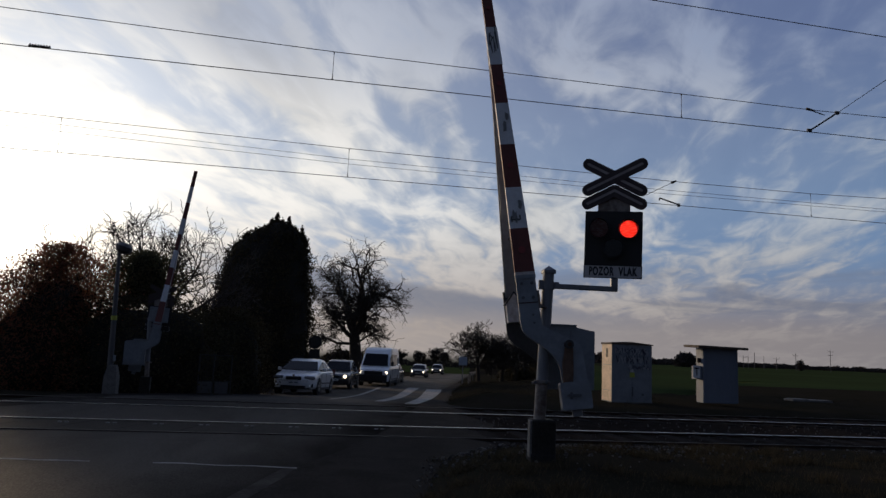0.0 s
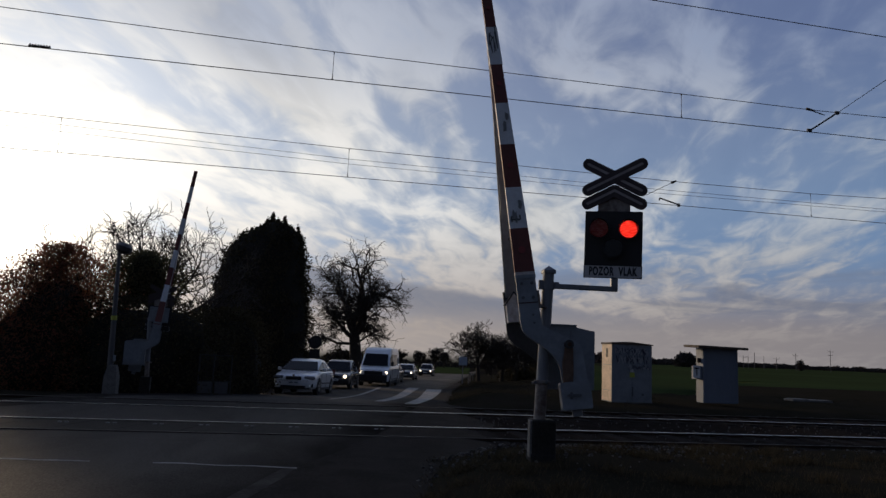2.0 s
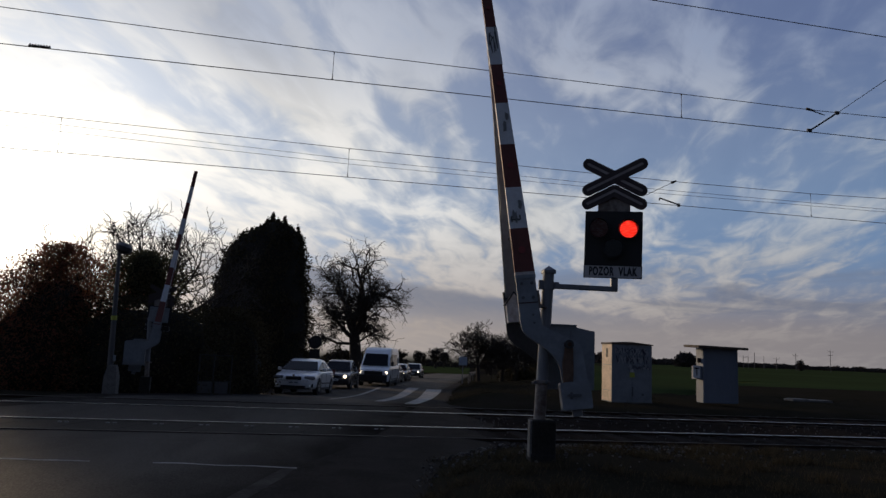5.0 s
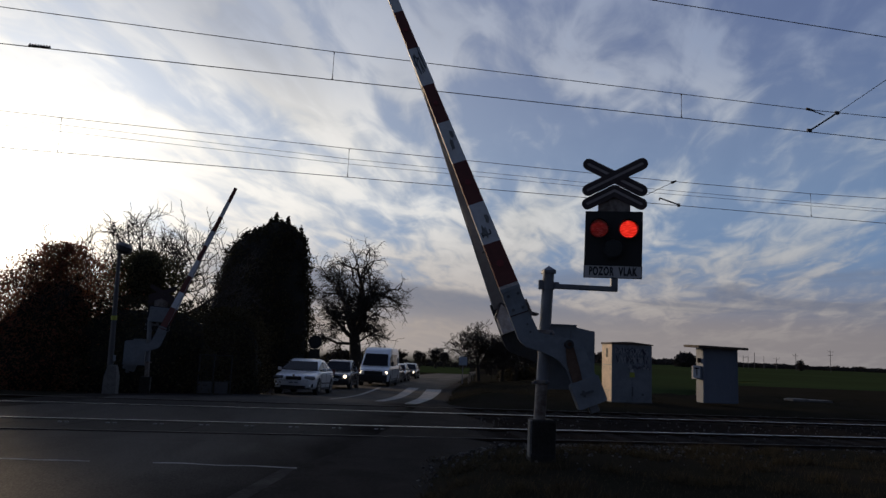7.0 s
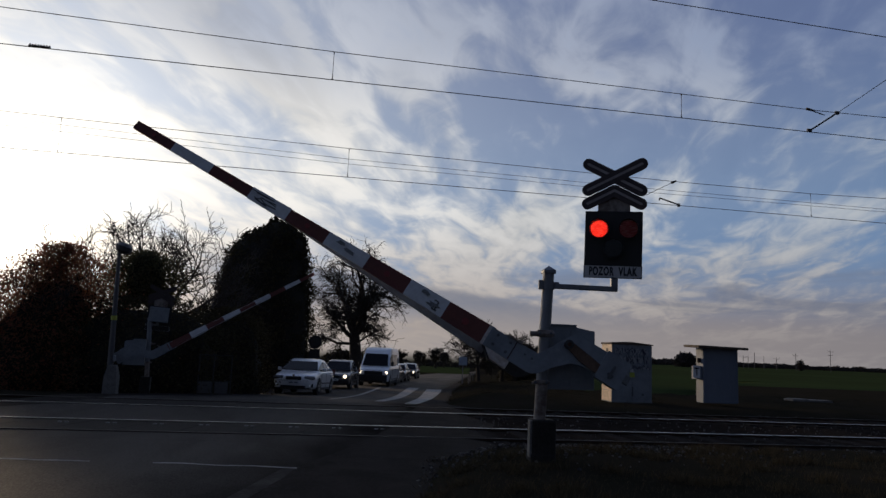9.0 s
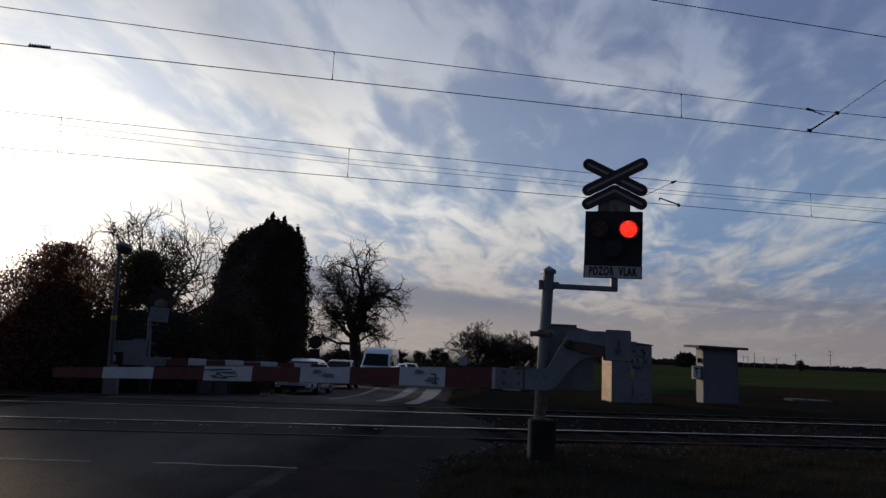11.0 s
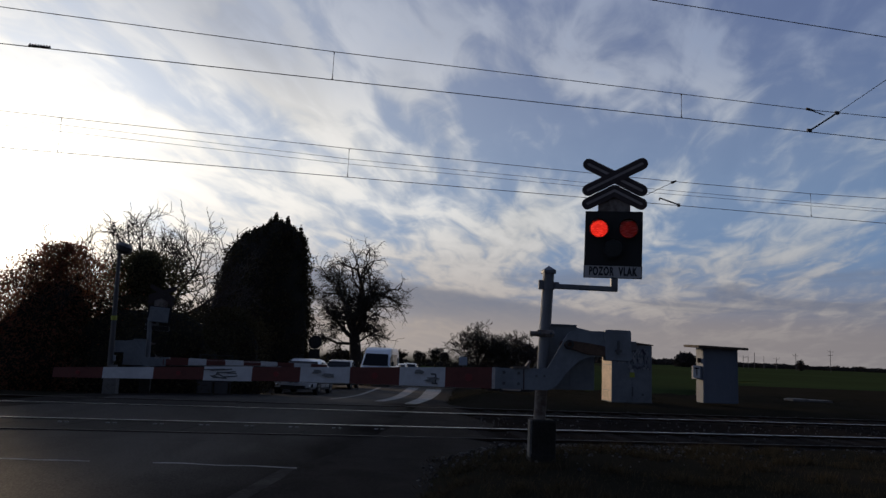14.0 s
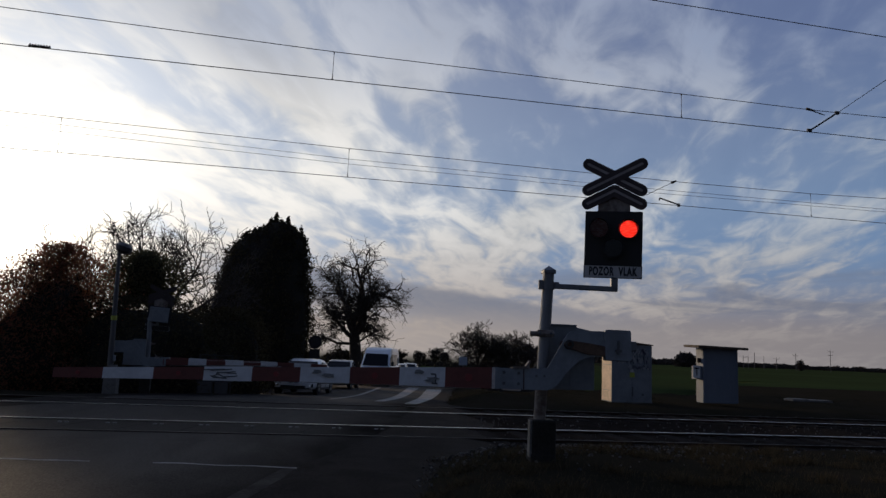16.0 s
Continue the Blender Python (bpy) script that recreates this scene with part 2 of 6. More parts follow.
M = dict(
    soil=material("verge_grass_soil", (0.025, 0.023, 0.015), 0.95, second=(0.035, 0.029, 0.022), amount=0.8, scale=0.6, fine=14, bump=0.4, depth=0.025, gloss=0.0),
    field=material("winter_crop", (0.048, 0.066, 0.025), 0.9, second=(0.033, 0.038, 0.018), amount=0.6, scale=0.03, fine=2.0, bump=0.4, depth=0.05, gloss=0.0),
    asphalt=glare_faded(material("asphalt", (0.054, 0.048, 0.0455), 0.76, second=(0.014, 0.0122, 0.0118), amount=1.0, scale=0.55, fine=60, bump=0.35, depth=0.006, stretch=(1, 0.3, 1)), 0.075),
    grit=material("road_edge_grit", (0.032, 0.028, 0.025), 0.9, second=(0.018, 0.0155, 0.014), amount=0.9, scale=1.4, fine=26, bump=0.6, depth=0.02, gloss=0.025),
    paint_line=material("worn_road_paint", (0.24, 0.24, 0.24), 0.7, second=(0.06, 0.06, 0.06), amount=0.85, scale=2.5, fine=18, bump=0.1),
    faint_line=material("nearly_worn_off_paint", (0.046, 0.042, 0.040), 0.78, second=(0.020, 0.018, 0.017), amount=1.0, scale=2.5, fine=16, bump=0.1, gloss=0.04),
    # pale colour stands for the glint on wet tar seams
    seam=material("joint_filler_painted_glint", (0.24, 0.23, 0.23), 0.40, second=(0.06, 0.06, 0.06), amount=0.7, scale=3.0, fine=25, bump=0.2),
    ballast=material("ballast_bed", (0.034, 0.028, 0.024), 0.95, second=(0.018, 0.015, 0.013), amount=0.9, scale=5.0, fine=22, bump=1.0, depth=0.04, gloss=0.0),
    stone=material("ballast_stone", (0.16, 0.15, 0.142), 0.9, second=(0.024, 0.021, 0.018), amount=0.9, scale=4, fine=20, bump=0.3),
    rail_top=material("polished_rail_head", (0.74, 0.73, 0.72), 0.30, 1.0, second=(0.5, 0.48, 0.46), amount=0.25, scale=2, fine=30, bump=0.0, stretch=(0.2, 4, 4)),
    rail_dull=material("dull_rail_head", (0.13, 0.115, 0.105), 0.6, 0.3, second=(0.06, 0.05, 0.045), amount=0.6, scale=2, fine=30, bump=0.1, stretch=(0.2, 4, 4)),
    rail_web=material("rusty_rail_web", (0.042, 0.028, 0.020), 0.9, 0.0, second=(0.022, 0.016, 0.012), amount=0.7, scale=4, fine=30, bump=0.3, gloss=0.05),
    sleeper=material("concrete_sleeper", (0.046, 0.041, 0.037), 0.9, second=(0.025, 0.022, 0.019), amount=0.8, scale=4, fine=30, bump=0.3, per_object=0.5, gloss=0.0),
    panel=glare_faded(material("crossing_panel_rubber", (0.018, 0.016, 0.0155), 0.76, second=(0.027, 0.024, 0.023), amount=0.6, scale=2, fine=40, bump=0.3), 0.06),
    concrete=material("old_concrete", (0.21, 0.20, 0.185), 0.92, second=(0.09, 0.085, 0.075), amount=0.8, scale=3, fine=25, bump=0.4),
    dark_concrete=material("blackish_concrete", (0.030, 0.027, 0.024), 0.95, second=(0.014, 0.013, 0.011), amount=0.8, scale=3, fine=25, bump=0.4),
    grey_paint=material("weathered_grey_paint", (0.245, 0.275, 0.305), 0.55, second=(0.14, 0.145, 0.155), amount=0.55, scale=2.5, fine=16, bump=0.12),
    light_grey=material("pale_grey_paint", (0.40, 0.40, 0.40), 0.6, second=(0.20, 0.19, 0.18), amount=0.5, scale=3, fine=16, bump=0.12),
    post_paint=material("galvanised_post_paint", (0.22, 0.235, 0.26), 0.5, 0.2, second=(0.125, 0.125, 0.13), amount=0.6, scale=2, fine=20, bump=0.12, stretch=(1, 1, 0.3)),
    # dark steel: greasy on the hub, painted shadow side on the rear bracket
    shaded_oily=material("shaded_oily_steel", (0.045, 0.045, 0.047), 0.6, second=(0.025, 0.023, 0.022), amount=0.6, scale=4, fine=20, bump=0.2),
    pale_stained=material("pale_rust_stained_paint", (0.74, 0.72, 0.70), 0.75, second=(0.28, 0.20, 0.15), amount=0.55, scale=6, fine=22, bump=0.2),
    stained=material("rust_stained_grey_paint", (0.27, 0.24, 0.22), 0.75, second=(0.10, 0.065, 0.045), amount=0.9, scale=5, fine=22, bump=0.2),
    # rust of the tie link, lightened to paint in sunlight
    link_rust=material("sunlit_brown_rust", (0.17, 0.105, 0.07), 0.9, 0.0, second=(0.075, 0.045, 0.032), amount=0.8, scale=7, fine=40, bump=0.4),
    reflector=material("red_reflector", (0.25, 0.034, 0.032), 0.45, second=(0.17, 0.03, 0.028), amount=0.5, scale=30, fine=90, bump=0.1),
    rust=material("rusty_steel", (0.085, 0.038, 0.022), 0.9, 0.2, second=(0.04, 0.025, 0.02), amount=0.7, scale=9, fine=40, bump=0.4),
    red=material("faded_red_paint", (0.175, 0.050, 0.040), 0.65, second=(0.105, 0.038, 0.032), amount=0.6, scale=3, fine=18, bump=0.1),
    white=material("scuffed_white_paint", (0.78, 0.80, 0.82), 0.6, second=(0.46, 0.46, 0.46), amount=0.4, scale=3, fine=18, bump=0.1),
    scuff=material("black_scuffed_film", (0.08, 0.085, 0.09), 0.7, second=(0.15, 0.16, 0.17), amount=0.7, scale=8, fine=30, bump=0.2),
    smear=material("grey_dirt_smear", (0.30, 0.31, 0.31), 0.8, second=(0.12, 0.12, 0.12), amount=0.7, scale=14, fine=50, bump=0.1),
    black=material("matt_black_steel", (0.012, 0.012, 0.013), 0.65, second=(0.022, 0.02, 0.02), amount=0.6, scale=4, fine=20, bump=0.1),
    # cross colours darkened to paint in the shade of their back-lit side
    cross=material("backlit_dark_reflector", (0.060, 0.040, 0.040), 0.6, second=(0.025, 0.02, 0.02), amount=0.5, scale=5, fine=25, bump=0.1),
    cross_line=material("backlit_pale_reflector", (0.33, 0.29, 0.28), 0.6, second=(0.20, 0.17, 0.17), amount=0.5, scale=6, fine=25, bump=0.05),
    plate=material("sign_plate_white", (0.56, 0.56, 0.57), 0.55, second=(0.40, 0.40, 0.40), amount=0.4, scale=5, fine=20, bump=0.05),
    letter=material("sign_lettering_black", (0.012, 0.012, 0.014), 0.6, amount=0.3, bump=0.0),
    lens=lens_material("red_signal_lens"),
    lens_clear=glass_material("clear_signal_lens", (0.25, 0.25, 0.27), 0.2),
    lens_back=material("unlit_lens_blade", (0.20, 0.062, 0.052), 0.7, second=(0.15, 0.046, 0.040), amount=0.4, scale=20, fine=60, bump=0.3, gloss=0.1),
    red_glow=glow_material("lit_red_lamp", (1.0, 0.060, 0.028), 2.7, rim=(0.62, 0.012, 0.007)),
    day_glow=glow_material("lit_running_lamp", (0.72, 0.84, 1.0), 1.1),
    head_glow=glow_material("lit_headlamp", (1.0, 0.82, 0.58), 3.0),
    hut=material("blue_grey_sheet_steel", (0.17, 0.20, 0.255), 0.6, second=(0.12, 0.145, 0.185), amount=0.5, scale=1.5, fine=12, bump=0.1, stretch=(1, 1, 0.4)),
    # cream steel, brightened and warmed to paint in low sunlight
    cream=material("sunlit_cream_sheet_steel", (0.76, 0.53, 0.35), 0.6, second=(0.28, 0.21, 0.15), amount=0.5, scale=2.5, fine=14, bump=0.1),
    roof=material("tarred_roof_edge", (0.13, 0.095, 0.070), 0.85, second=(0.05, 0.04, 0.03), amount=0.6, scale=4, fine=20, bump=0.3),
    graffiti=material("spray_paint", (0.055, 0.056, 0.085), 0.6, amount=0.3, bump=0.0),
    graffiti_pale=material("faded_spray_paint", (0.42, 0.43, 0.46), 0.6, amount=0.3, bump=0.0),
    yellow=material("yellow_green_label", (0.38, 0.42, 0.06), 0.6, amount=0.3, bump=0.0),
    wire=material("weathered_copper_wire", (0.055, 0.05, 0.05), 0.6, 0.3, amount=0.3, bump=0.0),
    insulator=material("brown_glazed_insulator", (0.05, 0.03, 0.022), 0.3, amount=0.4, bump=0.0),
    # grey pole wood, lightened to paint in the haze of distance
    hazed_wood=material("haze_paled_grey_wood", (0.17, 0.155, 0.15), 0.9, second=(0.10, 0.09, 0.085), amount=0.6, scale=2, fine=12, bump=0.2),
    bark=material("bark", (0.055, 0.045, 0.035), 0.95, second=(0.025, 0.02, 0.017), amount=0.8, scale=5, fine=25, bump=0.6, depth=0.03),
    twig=material("dark_twig", (0.048, 0.038, 0.030), 0.9, second=(0.03, 0.024, 0.02), amount=0.5, scale=5, bump=0.0),
    conifer=leaf_material("conifer_sprays", (0.050, 0.043, 0.026), (0.080, 0.066, 0.038)),
    hedge=leaf_material("hedge_leaves", (0.060, 0.052, 0.030), (0.082, 0.068, 0.040), through_light=0.04),
    # bare twigs, greyed and lightened to paint in distant haze
    hedgerow=leaf_material("haze_paled_hedgerow_twigs", (0.070, 0.060, 0.056), (0.098, 0.084, 0.076), rough=0.9),
    russet=leaf_material("russet_leaves", (0.22, 0.085, 0.055), (0.13, 0.080, 0.045), through_light=0.4),
    ivy=leaf_material("ivy_leaves", (0.060, 0.060, 0.032), (0.10, 0.080, 0.042), through_light=0.3),
    # shade between the leaves, painted as a dark colour on solid cores
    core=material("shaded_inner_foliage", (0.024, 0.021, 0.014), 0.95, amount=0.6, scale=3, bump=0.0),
    grass=leaf_material("dry_grass_blades", (0.020, 0.019, 0.011), (0.042, 0.035, 0.022)),
    straw=leaf_material("dry_straw_grass", (0.030, 0.026, 0.016), (0.085, 0.066, 0.040), through_light=0.2),
    white_car=coated(material("white_car_paint", (0.86, 0.88, 0.90), 0.4, second=(0.76, 0.78, 0.80), amount=0.25, scale=1, fine=5, bump=0.0)),
    dark_car=coated(material("dark_brown_car_paint", (0.035, 0.028, 0.028), 0.35, 0.3, second=(0.025, 0.02, 0.02), amount=0.4, scale=1, fine=5, bump=0.0)),
    grey_car=coated(material("grey_car_paint", (0.10, 0.10, 0.105), 0.35, 0.4, second=(0.07, 0.07, 0.075), amount=0.4, scale=1, fine=5, bump=0.0)),
    car_glass=material("dark_car_glass", (0.006, 0.007, 0.010), 0.16, amount=0.2, bump=0.0, gloss=0.16),
    trim=material("black_plastic_trim", (0.014, 0.014, 0.015), 0.6, amount=0.3, bump=0.05),
    tyre=material("tyre_rubber", (0.016, 0.016, 0.016), 0.85, amount=0.4, fine=40, bump=0.2),
    rim=material("alloy_rim", (0.40, 0.41, 0.42), 0.35, 0.9, amount=0.3, bump=0.0),
    chrome=material("chrome_strip", (0.62, 0.63, 0.65), 0.15, 1.0, amount=0.1, bump=0.0),
    head_off=material("headlamp_cover", (0.22, 0.25, 0.30), 0.10, 0.5, amount=0.4, scale=12, bump=0.0),
    sign_back=material("sign_back_aluminium", (0.12, 0.12, 0.125), 0.55, 0.4, amount=0.4, scale=3, bump=0.05),
    sign_blue=material("sign_face_blue_grey", (0.42, 0.50, 0.60), 0.6, amount=0.3, scale=4, bump=0.0),
)


# ---- building blocks ----
class Shape:
    """Collects vertices and faces of one mesh."""

    def __init__(self):
        self.v, self.f = [], []

    def add(self, verts, faces, m=None):
        o = len(self.v)
        self.v += [tuple(m @ Vector(p)) if m else tuple(p) for p in verts]
        self.f += [tuple(i + o for i in f) for f in faces]
        return self

    def box(self, c, s, bevel=0.0, m=None):
        if bevel <= 0:
            x, y, z = (a / 2 for a in s)
            vs = [(c[0] + i * x, c[1] + j * y, c[2] + k * z) for i in (-1, 1) for j in (-1, 1) for k in (-1, 1)]
            return self.add(vs, [(0, 1, 3, 2), (4, 6, 7, 5), (0, 4, 5, 1), (2, 3, 7, 6), (0, 2, 6, 4), (1, 5, 7, 3)], m)
        bm = bmesh.new()
        bmesh.ops.create_cube(bm, size=1.0, matrix=Matrix.Translation(c) @ Matrix.Diagonal((*s, 1)))
        bmesh.ops.bevel(bm, geom=list(bm.edges), offset=bevel, segments=2, affect="EDGES", profile=0.5)
        bm.verts.index_update()
        self.add([v.co[:] for v in bm.verts], [[v.index for v in f.verts] for f in bm.faces], m)
        bm.free()
        return self

    def tube(self, a, b, r0, r1=None, n=12, caps=True, m=None):
        a, b = Vector(a), Vector(b)
        r1 = r0 if r1 is None else r1
        d = (b - a).normalized()
        s = d.orthogonal().normalized()
        q = d.cross(s)
        vs = [p + (s * math.cos(2 * math.pi * i / n) + q * math.sin(2 * math.pi * i / n)) * r for p, r in ((a, r0), (b, r1)) for i in range(n)]
        fs = [(i, (i + 1) % n, n + (i + 1) % n, n + i) for i in range(n)]
        if caps:
            fs += [tuple(range(n))[::-1], tuple(range(n, 2 * n))]
        return self.add(vs, fs, m)

    def prism(self, outline, y0, y1, m=None):
        """A plate: an outline of (x, z) between two depths."""
        n = len(outline)
        vs = [(x, y0, z) for x, z in outline] + [(x, y1, z) for x, z in outline]
        fs = [tuple(range(n)), tuple(range(n, 2 * n))[::-1]] + [(i, i + n, (i + 1) % n + n, (i + 1) % n) for i in range(n)]
        return self.add(vs, fs, m)

    def loft(self, rings, close=True, caps=True):
        n = len(rings[0])
        vs = [p for r in rings for p in r]
        fs = []
        for j in range(len(rings) - 1):
            for i in range(n if close else n - 1):
                fs.append((j * n + i, j * n + (i + 1) % n, (j + 1) * n + (i + 1) % n, (j + 1) * n + i))
        if caps:
            fs += [tuple(range(n))[::-1], tuple(range((len(rings) - 1) * n, len(rings) * n))]
        return self.add(vs, fs)

    def mesh(self, name, mat, smooth=False):
        me = bpy.data.meshes.new(name)
        me.from_pydata(self.v, [], self.f)
        bm = bmesh.new()
        bm.from_mesh(me)
        bmesh.ops.recalc_face_normals(bm, faces=bm.faces)
        bm.to_mesh(me)
        bm.free()
        if smooth:
            me.polygons.foreach_set("use_smooth", [True] * len(me.polygons))
        me.materials.append(mat)
        return me


def part(name, shape, mat, parent, label="", m=None, smooth=False):
    """Links a shape as one mesh object under a thing or a part."""
    ob = new(name, shape if isinstance(shape, bpy.types.Mesh) else shape.mesh(name, mat, smooth))
    if parent:
        ob.parent = parent
    if m:
        ob.matrix_basis = m
    return tagged(ob, label)


def thing(name, m, label, category, group="", kind=""):
    ob = new(name)
    ob.empty_display_size = 0.2
    ob.matrix_basis = m
    return tagged(ob, label, category, group, kind)


def raw_mesh(name, verts, faces, mat, smooth=False):
    me = bpy.data.meshes.new(name)
    me.from_pydata(verts, [], faces)
    if smooth:
        me.polygons.foreach_set("use_smooth", [True] * len(me.polygons))
    me.materials.append(mat)
    return me


def smoothstep(a, b, x):
    t = min(max((x - a) / (b - a), 0.0), 1.0)
    return t * t * (3 - 2 * t)


# ---- lie of the land ----
RAILS = [11.69, 13.195, 16.15, 17.655]       # rail heads, along x
ROAD_SLOPE = 0.25                            # the road leans to +x as it goes away


def road_x(y):
    return -3.94 + ROAD_SLOPE * (y - 7.2)


def right_edge(y):
    """Offset of the asphalt's edge from the road's line, on the side of the field."""
    return 3.98 - 0.039 * min(max(y - 18.8, 0.0), 23.2)


def road_z(y):
    u = min(max((y - 24.0) / 12.0, 0.0), 1.0)
    eased = 12.0 * (u ** 3 - u ** 4 / 2) + max(y - 36.0, 0.0)
    z = -0.02 - 0.055 * max(y - 18.6, 0.0) + 0.03 * eased + 0.004 * max(y - 50.0, 0.0)
    return z - 0.02 * max(-y, 0.0) * 0.2


def land_z(x, y):
    """Height of the ground sheet."""
    if y < 10.6:
        right = smoothstep(road_x(y) + 4.7, road_x(y) + 6.2, x)
        return -0.07 + right * (0.07 + 0.23 * smoothstep(3.0, 7.0, y) * smoothstep(10.6, 9.0, y)) - 0.2 * smoothstep(9.3, 10.6, y)
    if y < 18.7:
        return -0.27
    u = x / max(y, 1.0)
    level = -0.27 + 0.25 * smoothstep(18.7, 20.2, y) - 0.004 * max(y - 30.0, 0.0)
    falling = road_z(y) - 0.06 - 0.2 * smoothstep(20.2, 18.7, y)
    t = smoothstep(0.27, 0.42, u)
    # the verge stands a little proud of the falling road
    bank = 0.40 * smoothstep(road_x(y) + right_edge(y) + 0.1, road_x(y) + right_edge(y) + 2.4, x) * smoothstep(19.5, 23.0, y) * smoothstep(90, 40, y)
    return falling * (1 - t) + level * t + bank * (1 - t)


def strip(values):
    out = []
    for a, b, step in values:
        n = max(1, int(round((b - a) / step)))
        out += [a + (b - a) * i / n for i in range(n)]
    return out + [values[-1][1]]


def build_ground():
    xs = strip([(-2500, -300, 220), (-300, -60, 30), (-60, -15, 3), (-15, 28, 0.5), (28, 80, 4), (80, 300, 20), (300, 2500, 200)])
    ys = strip([(-400, -40, 60), (-40, 2, 6), (2, 34, 0.45), (34, 70, 1.8), (70, 200, 10), (200, 600, 50), (600, 3500, 290)])
    verts, faces = [], []
    for y in ys:
        for x in xs:
            wob = 0.05 * noise.noise((x * 0.7, y * 0.7, 0)) + 0.02 * noise.noise((x * 3, y * 3, 5)) if abs(x) < 60 and y < 80 else 0.0
            on_road = smoothstep(5.4, 4.6, abs(x - road_x(y))) if x < road_x(y) or y < 19 else smoothstep(right_edge(y) + 0.8, right_edge(y), x - road_x(y))
            verts.append((x, y, land_z(x, y) + wob * (1 - on_road) - 0.05 * on_road))
    n = len(xs)
    for j in range(len(ys) - 1):
        for i in range(n - 1):
            faces.append((j * n + i, j * n + i + 1, (j + 1) * n + i + 1, (j + 1) * n + i))
    ob = part("ground", raw_mesh("ground", verts, faces, M["soil"], True), None, None)
    tagged(ob, "dark winter grass and bare soil beside the railway", "ground", kind="structure")
    # the sown field beyond the verge
    verts, faces = [], []
    us, ds = strip([(0.40, 3.0, 0.10)]), strip([(27.0, 60, 3), (60, 200, 14), (200, 900, 70)])
    for d in ds:
        for u in us:
            x, y = u * d, d
            y = d + (1.0 * math.sin(u * 9) if d == ds[0] else 0) + 15.0 * smoothstep(0.60, 0.86, u) * max(0.0, (75 - d) / 48)
            verts.append((x, y, land_z(x, y) + (-0.12 if d == ds[0] else 0.08)))
    n = len(us)
    for j in range(len(ds) - 1):
        for i in range(n - 1):
            faces.append((j * n + i, j * n + i + 1, (j + 1) * n + i + 1, (j + 1) * n + i))
    ob = part("field", raw_mesh("field", verts, faces, M["field"], True), None, None)
    tagged(ob, "flat field of short green winter crop", "field", kind="structure")
    # meadow on the far side of the road
    verts, faces = [], []
    for d in strip([(120, 300, 20), (300, 1200, 100)]):
        for u in strip([(-0.2, 0.225, 0.05)]):
            verts.append((u * d, d, land_z(u * d, d) + 0.12))
    n = len(strip([(-0.2, 0.225, 0.05)]))
    for j in range(len(verts) // n - 1):
        for i in range(n - 1):
            faces.append((j * n + i, j * n + i + 1, (j + 1) * n + i + 1, (j + 1) * n + i))
    ob = part("field", raw_mesh("far_field", verts, faces, M["field"], True), None, None)
    tagged(ob, "distant green field past the road bend", "field", kind="structure")


def ribbon(name, stations, mat, thick=0.0, parent=None, label=""):
    """A strip on the road: stations of (y, x of one edge, x of the other), lifted above the asphalt."""
    vs, fs = [], []
    for y, a, b, lift in stations:
        vs += [(a, y, road_z(y) + lift), (b, y, road_z(y) + lift)]
    for i in range(len(stations) - 1):
        fs.append((2 * i, 2 * i + 1, 2 * i + 3, 2 * i + 2))
    return part(name, raw_mesh(name, vs, fs, mat), None, parent, label)


